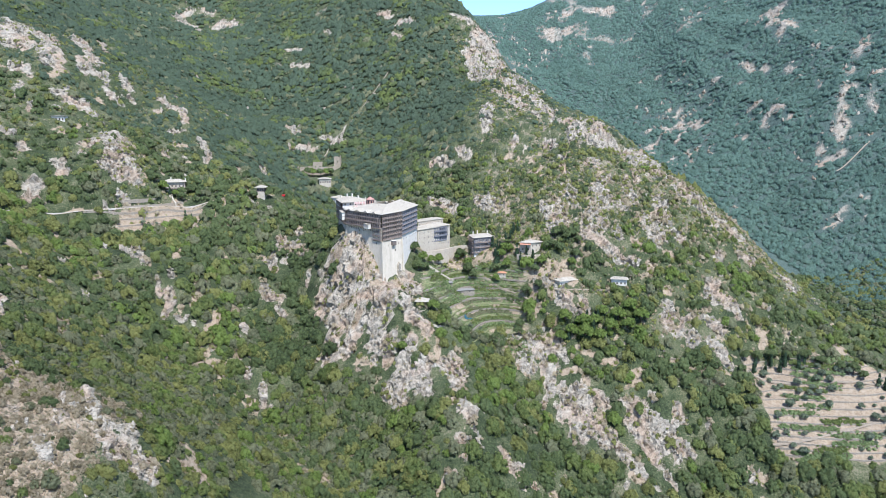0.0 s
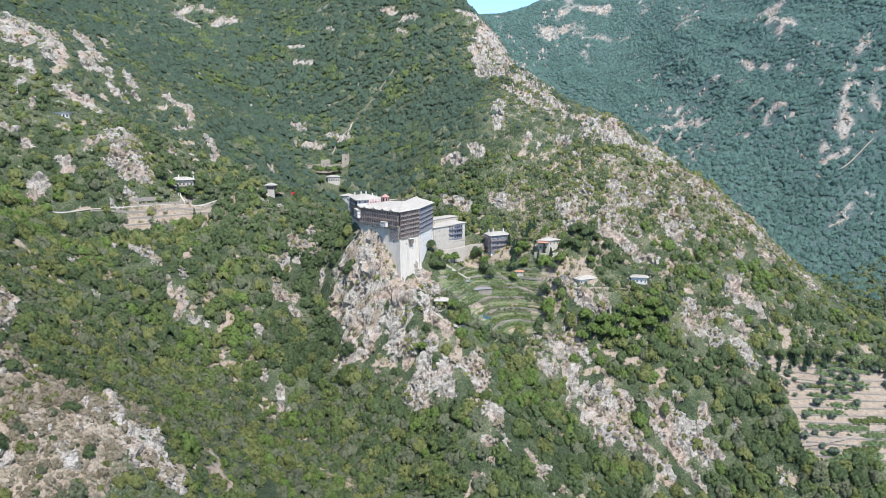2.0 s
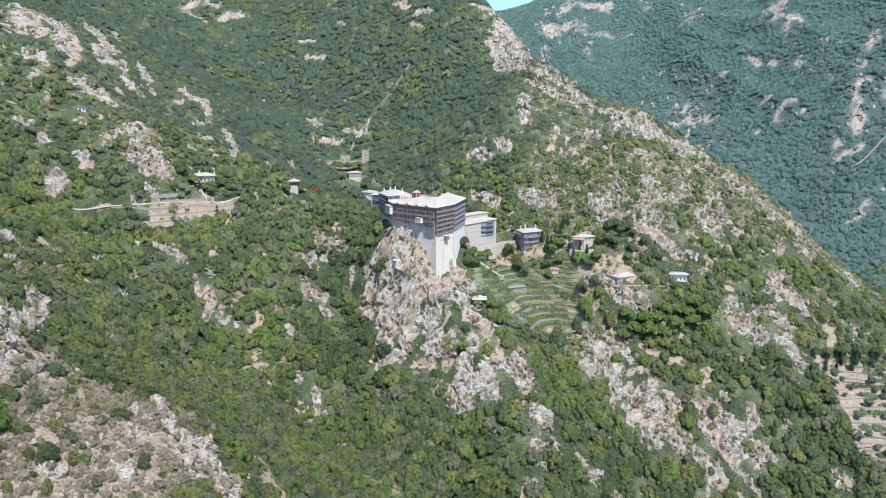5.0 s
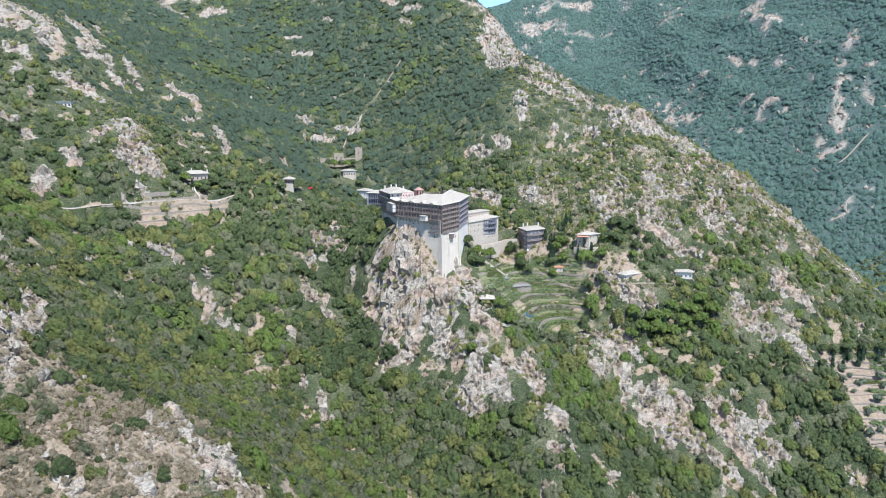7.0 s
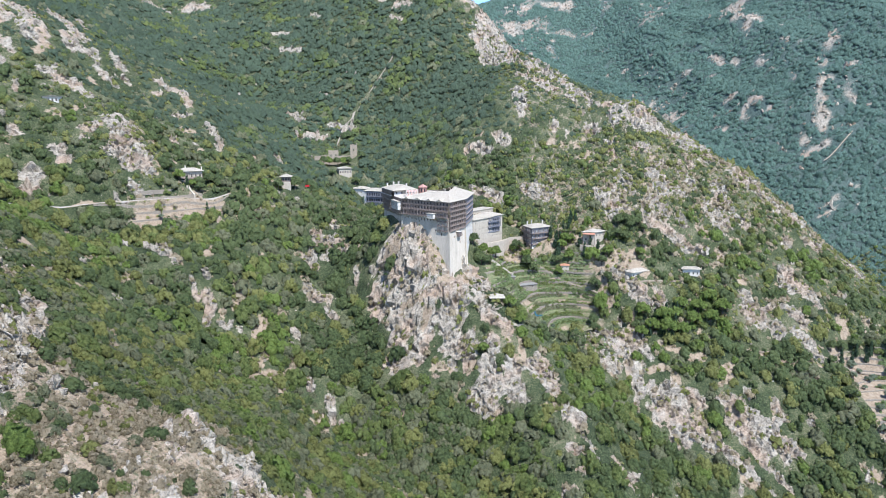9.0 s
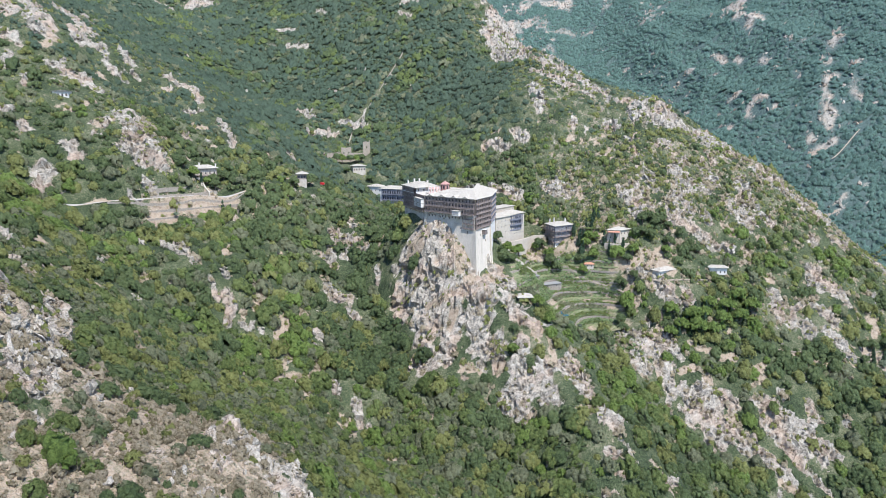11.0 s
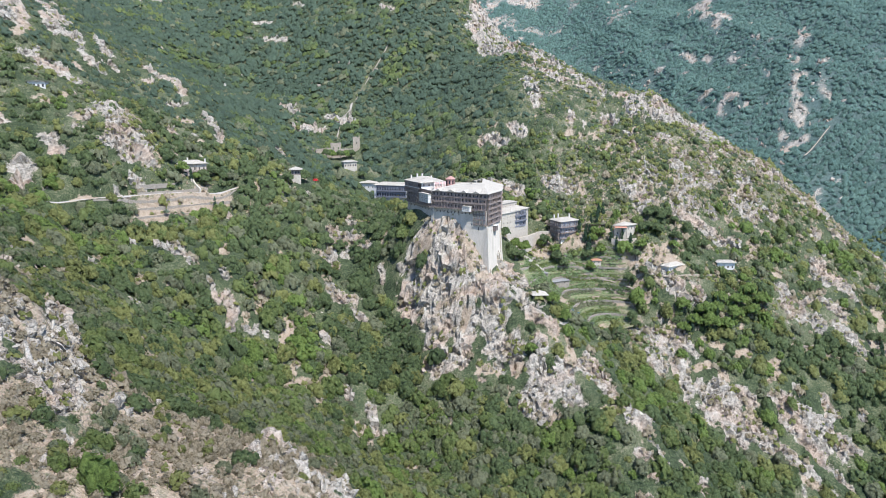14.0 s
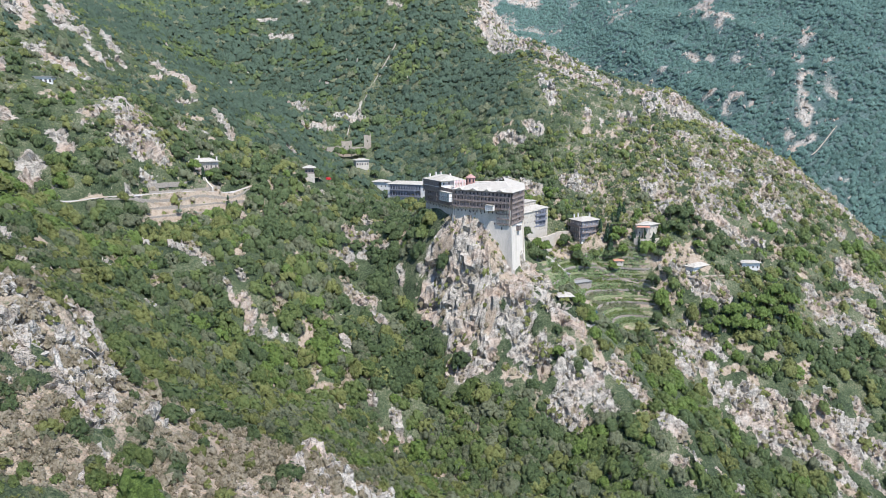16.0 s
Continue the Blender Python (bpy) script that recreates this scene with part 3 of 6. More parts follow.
# Places kept free of wood: building plots and yards (x, y, radius).
CLEAR = [(-62, 570, 30), (-45, 550, 24), (-40, 590, 26), (-78, 590, 20), (-8, 600, 20), (8, 612, 14), (33, 606, 16), (76, 588, 12), (105, 559, 9), (148, 563, 8),
         (-16, 511, 8), (-252, 640, 17), (-175, 659, 11), (-142, 772, 15), (-124, 784, 12), (-128, 748, 11), (-358, 648, 13), (-92, 703, 9), (-78, 697, 9), (-106, 712, 7), (-113, 738, 9), (18, 577, 8), (-160, 688, 8), (-162, 678, 7)]


def smooth(a, b, v):
    t = np.clip((v - a) / (b - a), 0, 1)
    return t * t * (3 - 2 * t)


def box_mask(x, y, x0, x1, y0, y1, soft=8.0):
    return smooth(x0 - soft, x0 + soft, x) * smooth(-x1 - soft, -x1 + soft, -x) * smooth(y0 - soft, y0 + soft, y) * smooth(-y1 - soft, -y1 + soft, -y)


def line_distance(x, y, line):
    d = np.full(np.shape(x), 1e9)
    for (ax, ay), (bx, by) in zip(line, line[1:]):
        s = np.clip(((x - ax) * (bx - ax) + (y - ay) * (by - ay)) / ((bx - ax) ** 2 + (by - ay) ** 2), 0, 1)
        d = np.minimum(d, np.hypot(x - ax - s * (bx - ax), y - ay - s * (by - ay)))
    return d


def road_mask(x, y, width):
    return smooth(-width - 1.5, -width + 1.5, -line_distance(x, y, ROAD_LINE))


def road_level(x, y):
    """Height of the road bed at its nearest point."""
    best, level = np.full(np.shape(x), 1e9), np.zeros(np.shape(x))
    zs = base_height(*np.array(ROAD_LINE, float).T)
    for k, ((ax, ay), (bx, by)) in enumerate(zip(ROAD_LINE, ROAD_LINE[1:])):
        s = np.clip(((x - ax) * (bx - ax) + (y - ay) * (by - ay)) / ((bx - ax) ** 2 + (by - ay) ** 2), 0, 1)
        d = np.hypot(x - ax - s * (bx - ax), y - ay - s * (by - ay))
        level = np.where(d < best, zs[k] * (1 - s) + zs[k + 1] * s, level)
        best = np.minimum(best, d)
    return level, best


FAR_LANE = [(675, 1184), (717, 1205), (765, 1230)]


def bands(x, y, places, wob, edge=0.28, wide=1.0):
    """How far a spot lies inside any of the bands, 0 to 1, with a ragged edge."""
    m = np.zeros(np.shape(x))
    for ax, ay, bx, by, r in places:
        r = r * wide
        near = (x > min(ax, bx) - 2 * r - 4) & (x < max(ax, bx) + 2 * r + 4) & (y > min(ay, by) - 2 * r - 4) & (y < max(ay, by) + 2 * r + 4)
        if near.any():
            d = line_distance(x[near], y[near], [(ax, ay), (bx + 0.01, by)]) / r
            m[near] = np.maximum(m[near], smooth(-edge, edge, 1.0 - d + wob[near]))
    return m


def earth_spots(x, y):
    return bands(x, y, EARTH, 2.0 * (fbm(x, y, 5.0, 4, 67) - 0.5))


def ridge_zone(x, y):
    """The stony upper slope under the crest, where only low bushes grow."""
    west = 0.7 * box_mask(x, y, -490, -255, 600, 860, 28)
    east = 0.5 * box_mask(x, y, 84, 285, 512, 610, 16)
    return np.maximum(np.maximum(np.maximum(west, east), box_mask(x, y, 30, 330, 585, 860, 28)), smooth(-60, -25, -line_distance(x, y, [(c[0], c[1]) for c in CREST[:11]])) * (y > 560))


SPUR_CREST = [(-246, 318), (-225, 304), (-206, 305), (-188, 303), (-163, 297), (-148, 296)]


def dry_spur(x, y):
    """The sun-baked near spur with its grey scrub."""
    patch = smooth(0.25, 0.38, fbm(x, y, 26.0, 3, 79) + 0.2 * smooth(-16, 0, -line_distance(x, y, SPUR_CREST)))
    return patch * box_mask(x, y + 14 * (fbm(x, y, 30.0, 3, 77) - 0.5), -310, -150, 200, 325, 7)


def rock_mask(x, y):
    wob = fbm(x, y, 7.0, 4, 11) - 0.5
    m = bands(x, y, CRAGS, wob * 1.9)
    m = np.maximum(m, bands(x, y, CRAGS_UPPER_WEST + CRAGS_COTTAGE + CRAGS_HEIGHTS, wob * 2.8, 0.25, 0.7))
    m = np.maximum(m, bands(x, y, CRAGS_RIDGE + CRAGS_RIDGE_FOOT + CRAGS_EAST + CRAGS_RAVINE, wob * 1.9, 0.28, 1.35))
    # outcrops strewn over the ridge and the upper west flank
    strewn = ridged(x, y, 11.0, 4, 5) + 0.35 * fbm(x, y, 60.0, 2, 9)
    ridge = box_mask(x, y, 40, 300, 575, 900, 40) * 0.62 + box_mask(x, y, -470, -290, 600, 900, 40) * 0.6
    ridge = np.maximum(ridge, smooth(-26, -5, -line_distance(x, y, [(c[0], c[1]) for c in CREST[1:11]])) * 1.0)
    m = np.maximum(m, smooth(1.0, 1.06, strewn + (ridge - 0.98) * 0.35) * (ridge > 0.05))
    small = ridged(x, y, 6.5, 3, 15) + 0.3 * fbm(x, y, 45.0, 2, 19)
    m = np.maximum(m, smooth(1.0, 1.05, small) * ridge_zone(x, y) * 0.5)
    far = fbm(x, y, 75.0, 4, 21) + 0.35 * (fbm(x, y, 420.0, 2, 23) - 0.5)
    m = np.maximum(m, 0.5 * smooth(0.68, 0.78, far) * (y > 1050))
    ledges = ridged(x, y, 34.0, 4, 25) + 0.5 * fbm(x, y, 160.0, 2, 29)
    m = np.maximum(m, 0.9 * smooth(1.135, 1.18, ledges) * (y > 1080) * (x > 150))
    m = np.maximum(m, bands(x, y, CRAGS_FAR + CRAGS_FAR_LOW, 3.2 * (fbm(x, y, 26.0, 4, 13) - 0.5), 0.25) * (0.48 + 0.5 * fbm(x, y, 14.0, 3, 17)))
    m = np.maximum(m, 0.3 * smooth(-3.2, -1.2, -line_distance(x, y, MULE_TRACK) + 8 * wob))
    for cx, cy, r in CLEAR[5:14]:
        m = m * smooth(0.7, 1.3, np.hypot(x - cx, y - cy) / r)
    m = m * (1 - 0.85 * earth_spots(x, y))
    return m * (1 - garden_mask(x, y)) * (1 - orchard_mask(x, y)) * (1 - west_terrace_mask(x, y))


def garden_mask(x, y):
    return np.maximum(box_mask(x, y, -17, 70, 531, 587, 5), box_mask(x, y, 6, 40, 518, 540, 5))


def orchard_mask(x, y):
    w = 16 * (fbm(x, y, 24.0, 3, 87) - 0.5)
    return box_mask(x + w, y + w + 0.12 * (x - 290), 232, 352, 430, 509, 5)


def west_terrace_mask(x, y):
    below = y - (592 + (x + 287) * 0.63)
    w = 9 * (fbm(x, y, 14.0, 3, 97) - 0.5)
    return box_mask(x + w, below + w, -280, -219, -23 - 6 * np.sin(x * 0.09), -1.5, 3)


def stepped(z, rise):
    f = z / rise - np.floor(z / rise)
    return rise * (np.floor(z / rise) + f * 0.2 + 0.8 * smooth(0.5, 1.0, f))


def surface(x, y):
    """The finished ground height, with its rock mask."""
    x, y = np.broadcast_arrays(np.asarray(x, float), np.asarray(y, float))
    z = base_height(x, y)
    rock = rock_mask(x, y)
    flat = np.maximum(np.maximum(garden_mask(x, y), orchard_mask(x, y)), np.maximum(west_terrace_mask(x, y), road_mask(x, y, 4.0)))
    z = z + (1 - flat) * 5.0 * (fbm(x, y, 45.0, 3, 31) - 0.5)
    z = z + rock * (ridged(x, y, 20.0, 3, 41) - 0.6) * (7.0 - 4.5 * ridge_zone(x, y))
    wide = smooth(900, 1500, y)
    wide = wide * (1 - 0.85 * smooth(2200, 2700, y))
    z = z + wide * ((ridged(x, y * 0.55, 330.0, 4, 51) - 0.62) * 110.0)
    z = z + (120 - z) * smooth(2900, 3700, y)
    bed, off = road_level(x, y)
    on_bed = smooth(-6.0, -2.6, -off)
    for mask, rise in ((garden_mask(x, y), 3.6), (orchard_mask(x, y), 3.0), (west_terrace_mask(x, y), 5.0)):
        z = z * (1 - mask) + stepped(z, rise) * mask
    return z * (1 - on_bed) + bed * on_bed, rock


def graded(stops):
    """Grid lines: (from, to, step) stretches joined end to end."""
    out = [stops[0][0]]
    for a, b, step in stops:
        n = max(1, int(round((b - a) / step)))
        out += [a + (b - a) * k / n for k in range(1, n + 1)]
    return np.array(out)


def mesh_object(name, verts, faces, material, smooth_faces=False):
    """One mesh object from arrays; faces all have the same number of corners."""
    me = bpy.data.meshes.new(name)
    k = faces.shape[1]
    me.vertices.add(len(verts))
    me.vertices.foreach_set("co", np.ascontiguousarray(verts, dtype=np.float32).ravel())
    me.loops.add(faces.size)
    me.loops.foreach_set("vertex_index", np.ascontiguousarray(faces, dtype=np.int32).ravel())
    me.polygons.add(len(faces))
    me.polygons.foreach_set("loop_start", np.arange(0, faces.size, k, dtype=np.int32))
    me.polygons.foreach_set("use_smooth", np.full(len(faces), smooth_faces, dtype=bool))
    me.update(calc_edges=True)
    me.materials.append(material)
    return new(name, me)


PATHS = [[(14, 597), (28, 589), (42, 580), (53, 573), (64, 567), (72, 558), (78, 550)], [(78, 568), (96, 551), (120, 553), (141, 557)],
         [(165, 508), (182, 505), (207, 503), (234, 504), (264, 496), (300, 490), (345, 490)], [(230, 446), (258, 446), (285, 452), (313, 459), (350, 462)]]


def build_ground():
    xs = graded([(-5000, -1500, 350), (-1500, -600, 60), (-600, -440, 10), (-440, -340, 3.0), (-340, -300, 1.8), (-300, -130, 1.3), (-130, 280, 1.85), (280, 330, 1.8), (330, 420, 4), (420, 1500, 18), (1500, 2400, 60), (2400, 5000, 300)])
    ys = graded([(-4000, -600, 400), (-600, 200, 50), (200, 250, 6), (250, 340, 1.3), (340, 400, 1.9), (400, 580, 1.6), (580, 655, 1.8), (655, 690, 1.8), (690, 820, 3), (820, 1150, 7), (1150, 2900, 20), (2900, 5000, 150)])
    gx, gy = np.meshgrid(xs, ys)
    z, rock = surface(gx, gy)
    nx, ny = len(xs), len(ys)
    i = np.arange(nx * ny).reshape(ny, nx)
    faces = np.stack([i[:-1, :-1], i[:-1, 1:], i[1:, 1:], i[1:, :-1]], -1).reshape(-1, 4)
    slope_y, slope_x = np.gradient(z, ys, xs)
    normal = np.stack([-slope_x, -slope_y, np.ones_like(z)], -1)
    normal /= np.linalg.norm(normal, axis=-1)[..., None]
    earth = np.maximum(orchard_mask(gx, gy) * 0.9, np.maximum(west_terrace_mask(gx, gy) * 0.75, road_mask(gx, gy, 2.6)))
    soil = smooth(0.67, 0.73, fbm(gx, gy, 15.0, 4, 61)) * (gy < 720) * (gy > 240)
    earth = np.maximum(earth, np.maximum(soil * 0.8, earth_spots(gx, gy)))
    earth = np.maximum(earth, box_mask(gx, gy, -14, 90, 590, 606, 4) * 0.7 * smooth(0.4, 0.55, fbm(gx, gy, 6.0, 3, 65)))
    earth = np.maximum(earth, garden_mask(gx, gy) * 0.8)
    earth = np.maximum(earth, 0.6 * dry_spur(gx, gy))
    stony = ridge_zone(gx, gy) * smooth(0.42, 0.6, fbm(gx, gy, 5.0, 3, 63))
    # low undergrowth heaps up between the trees
    under = (1 - np.minimum(1, rock * 1.5)) * (1 - np.minimum(1, earth * 1.5)) * (1 - 0.7 * stony) * (road_mask(gx, gy, 5.0) < 0.1) * (line_distance(gx, gy, MULE_TRACK) > 3)
    for cx, cy, r in CLEAR:
        under = under * smooth(0.65, 0.9, np.hypot(gx - cx, gy - cy) / r)
    for line in PATHS:
        under = under * smooth(2.5, 5.0, line_distance(gx, gy, line))
    z = z + under * (gy < 820) * (gy > 240) * (1.1 * mounds(gx, gy, 4.6, 83) + 0.7 * mounds(gx, gy, 2.7, 89))
    spots = np.stack([gx, gy, z], -1)
    craggy = (rock > 0.04) & (gy < 1000)
    at = spots[craggy]
    at = at + 1.5 * np.sin(at[:, [1, 2, 0]] * 0.35)
    push = (facets(at, 10.0, 43) - 0.5) * np.where((at[:, 0] > 60) | (at[:, 1] < 308), 2.6, 4.8) + (facets(at, 4.2, 47) - 0.5) * 2.8 + (facets(at, 2.0, 53) - 0.5) * 1.8
    spots[craggy] += normal[craggy] * (push * np.minimum(1, rock[craggy] * 1.3))[:, None]
    ob = mesh_object("ground", spots.reshape(-1, 3), faces, GROUND, True)
    quad = (rock[:-1, :-1] + rock[1:, 1:]).ravel() * 0.5
    ob.data.polygons.foreach_set("use_smooth", quad < 0.35)
    grass = garden_mask(gx, gy) * smooth(0.42, 0.58, fbm(gx, gy, 9.0, 3, 71))
    # where the haze-tinted ground colour of the far range applies
    far_haze = smooth(880, 1100, gy + (gx - 250) * 0.4) * smooth(180, 300, gx + (gy - 1000) * 0.1)
    col = np.stack([np.maximum(rock, 0.32 * stony), np.maximum(earth, 0.46 * stony), grass, far_haze], -1).reshape(-1, 4)
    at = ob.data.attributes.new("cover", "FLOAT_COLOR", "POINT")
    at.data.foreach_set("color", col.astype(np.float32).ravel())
    return tagged(ob, "steep Mediterranean hillside of grey rock, dry soil and scrub", "ground", kind="structure")


build_ground()

# ---------------------------------------------------------------- woods and boulders
def clump(rng, sides, rings):
    """A small leafy boss: a lumpy open dome of unit radius."""
    v, f = [(0, 0, 0.85)], []
    for k in range(rings):
        rise, wide = (-0.35, 0.95) if rings == 1 else ((0.42, 0.72), (-0.4, 0.98))[k]
        v += [(wide * math.cos(6.2832 * (q + 0.5 * k) / sides), wide * math.sin(6.2832 * (q + 0.5 * k) / sides), rise) for q in range(sides)]
    for q in range(sides):
        n = (q + 1) % sides
        f.append((0, 1 + q, 1 + n))
        if rings == 2:
            f += [(1 + q, 1 + sides + q, 1 + n), (1 + n, 1 + sides + q, 1 + sides + n)]
    v = np.array(v) * np.exp(rng.normal(0, 0.16, (len(v), 1)))
    return v + rng.normal(0, 0.06, v.shape), np.array(f)


def crown_template(rng, bosses, sides, rings, sprays=0, leaf=0.12, boss=0.36):
    """A crown of unit radius: leafy bosses of differing size heaped into an uneven dome, with loose sprays that break its edge."""
    vs, fs, base = [], [], 0
    k = np.arange(bosses) + 0.5
    up = 1 - 0.95 * k / bosses
    turn = k * 2.39996 + rng.normal(0, 0.3, bosses)
    out = np.exp(rng.normal(0, 0.12, bosses))
    side = rng.uniform(0.55, 1.0, 2)
    for q in range(bosses):
        w = math.sqrt(1 - up[q] ** 2)
        d = np.array((w * math.cos(turn[q]), w * math.sin(turn[q]), up[q]))
        size = boss * rng.uniform(0.7, 1.3)
        v, f = clump(rng, sides, rings)
        z = (d * (0.5, 0.5, 0.9) + (0, 0, 0.35))
        z /= np.linalg.norm(z)
        x = np.cross(z, (0.3, 1, 0.2))
        x /= np.linalg.norm(x)
        v = v @ np.stack([x, np.cross(z, x), z]) * size + d * (0.72 * out[q]) * (side[0], 1, 0.95)
        vs.append(v)
        fs.append(f + base)
        base += len(v)
    if sprays:
        d = rng.normal(size=(sprays, 3))
        d[:, 2] = np.abs(d[:, 2]) - 0.1
        d /= np.linalg.norm(d, axis=1)[:, None]
        root = d * rng.uniform(0.85, 1.1, (sprays, 1)) * (side[0], 1, 1)
        u = np.cross(d, rng.normal(size=(sprays, 3)))
        u /= np.linalg.norm(u, axis=1)[:, None]
        w = np.cross(d + 0.5 * rng.normal(size=(sprays, 3)), u)
        s = rng.uniform(0.6, 1.4, (sprays, 1)) * leaf
        vs.append(np.stack([root + u * s * 1.2, root - u * s * 0.7 + w * s, root - u * s * 0.7 - w * s], 1).reshape(-1, 3))
        fs.append(base + np.arange(sprays * 3).reshape(-1, 3))
    return np.concatenate(vs), np.concatenate(fs)


def boulder_template(rng):
    """An angular broken block: the hull of a few scattered points."""
    bm = bmesh.new()
    pts = rng.normal(size=(11, 3))
    pts /= np.linalg.norm(pts, axis=1)[:, None]
    for q in pts * rng.uniform(0.7, 1.1, (11, 1)) * rng.uniform(0.6, 1.4, 3):
        bm.verts.new(q)
    hull = bmesh.ops.convex_hull(bm, input=bm.verts)
    bmesh.ops.delete(bm, geom=list({g for g in hull["geom_interior"] + hull["geom_unused"] if isinstance(g, bmesh.types.BMVert)}), context="VERTS")
    bmesh.ops.triangulate(bm, faces=bm.faces)
    bm.verts.index_update()
    out = np.array([q.co[:] for q in bm.verts]), np.array([[q.index for q in f.verts] for f in bm.faces])
    bm.free()
    return out


def strew(name, spots, radii, heights, templates, material, rng, tone=None, sink=0.2, lean=0.0, hug=0.0):
    """Joins one template per spot into a single mesh; hug shears each one along the slope that it stands on."""
    which = rng.integers(0, len(templates), len(spots))
    if hug:
        e = np.maximum(radii, 3.0)
        fall_x = hug * np.clip((base_height(spots[:, 0] + e, spots[:, 1]) - base_height(spots[:, 0] - e, spots[:, 1])) / (2 * e), -1.1, 1.1)
        fall_y = hug * np.clip((base_height(spots[:, 0], spots[:, 1] + e) - base_height(spots[:, 0], spots[:, 1] - e)) / (2 * e), -1.1, 1.1)
    turn = rng.uniform(0, 2 * math.pi, len(spots))
    vs, fs, ts, base = [], [], [], 0
    for k, (v, f) in enumerate(templates):
        sel = np.nonzero(which == k)[0]
        if not len(sel):
            continue
        ca, sa = np.cos(turn[sel])[:, None], np.sin(turn[sel])[:, None]
        x = (v[None, :, 0] * ca - v[None, :, 1] * sa) * radii[sel][:, None]
        y = (v[None, :, 0] * sa + v[None, :, 1] * ca) * radii[sel][:, None]
        z = v[None, :, 2] * heights[sel][:, None]
        if hug:
            z = z + x * fall_x[sel][:, None] + y * fall_y[sel][:, None]
        if lean:
            tx, ty = rng.normal(size=(2, len(sel), 1)) * lean
            z = z + x * tx + y * ty
        p = np.stack([x, y, z], -1) + (spots[sel] + np.c_[np.zeros((len(sel), 2)), heights[sel] * (0.6 - sink)])[:, None, :]
        vs.append(p.reshape(-1, 3))
        fs.append((f[None] + (base + np.arange(len(sel)) * len(v))[:, None, None]).reshape(-1, 3))
        ts.append(np.repeat(tone[sel] if tone is not None else np.full(len(sel), 0.5), len(v)))
        base += len(sel) * len(v)
    ob = mesh_object(name, np.concatenate(vs), np.concatenate(fs), material, material is not ROCK)
    at = ob.data.attributes.new("tone", "FLOAT", "POINT")
    at.data.foreach_set("value", np.concatenate(ts).astype(np.float32))
    return ob


def jittered(rng, x0, x1, y0, y1, step):
    gx, gy = np.meshgrid(np.arange(x0, x1, step), np.arange(y0, y1, step))
    x = gx.ravel() + rng.uniform(-0.8, 0.8, gx.size) * step
    y = gy.ravel() + rng.uniform(-0.8, 0.8, gx.size) * step
    return x, y


# The stream bed between the crag and the west slope, where the tallest trees stand.
GULLY = [(-128, 640), (-122, 560), (-108, 490), (-75, 440), (-30, 402), (20, 365), (70, 310)]


def open_ground(x, y):
    free = np.ones(len(x), bool)
    for cx, cy, r in CLEAR:
        free &= np.hypot(x - cx, y - cy) > r
    free &= garden_mask(x, y) < 0.3
    free &= orchard_mask(x, y) < 0.3
    free &= west_terrace_mask(x, y) < 0.3
    free &= road_mask(x, y, 3.5) < 0.5
    free &= line_distance(x, y, MULE_TRACK) > 2.9
    free &= line_distance(x, y, FAR_LANE) > 6
    free &= earth_spots(x, y) < 0.4
    return free


def wood_zone(rng, box, step, radius, keep):
    x, y = jittered(rng, *box, step)
    ok = open_ground(x, y)
    ok &= keep(x, y)
    x, y = x[ok], y[ok]
    big = fbm(x, y, 55.0, 3, 81)
    stony = ridge_zone(x, y)
    gully = smooth(-48, -22, -line_distance(x, y, GULLY))
    r = rng.uniform(*radius, len(x)) * (0.72 + 0.62 * big) * np.exp(rng.normal(0.02, 0.34, len(x)))
    r = np.minimum(r * (1 - 0.5 * stony) * (1 + 0.2 * gully), 7.0)
    z, rock = surface(x, y)
    for a in range(6):
        rock = np.maximum(rock, rock_mask(x + 0.8 * r * math.cos(a * 1.047), y + 0.8 * r * math.sin(a * 1.047)))
    bare = smooth(0.67, 0.73, fbm(x, y, 15.0, 4, 61)) * (y < 720) * (y > 240)
    ok = rng.random(len(x)) < (1 - 0.96 * smooth(0.15, 0.6, rock)) * (1 - 0.75 * bare)
    x, y, z, r, gully = x[ok], y[ok], z[ok], r[ok], gully[ok]
    h = r * rng.uniform(0.85, 1.25, len(x)) * (1 - 0.16 * smooth(640, 740, y) * (y < 1000)) * (1 - 0.3 * smooth(900, 1100, y))
    kind = fbm(x, y, 38.0, 3, 91) + rng.uniform(-0.26, 0.26, len(x)) + 0.09 * (y < 470) * (x < -110) - 0.13 * gully
    tone = np.clip(rng.normal(0.5, 0.27, len(x)) - 0.12 * gully, 0, 1)
    kind = kind + 0.05 - 0.12 * smooth(480, 700, y)
    low = (y < 470) & (x < -100 - 0.25 * (y - 300)) & (gully < 0.4)
    kind = np.where(low, 0.535 + (kind - 0.6) * 0.6, kind)
    return np.c_[x, y, z], r, h, kind, tone


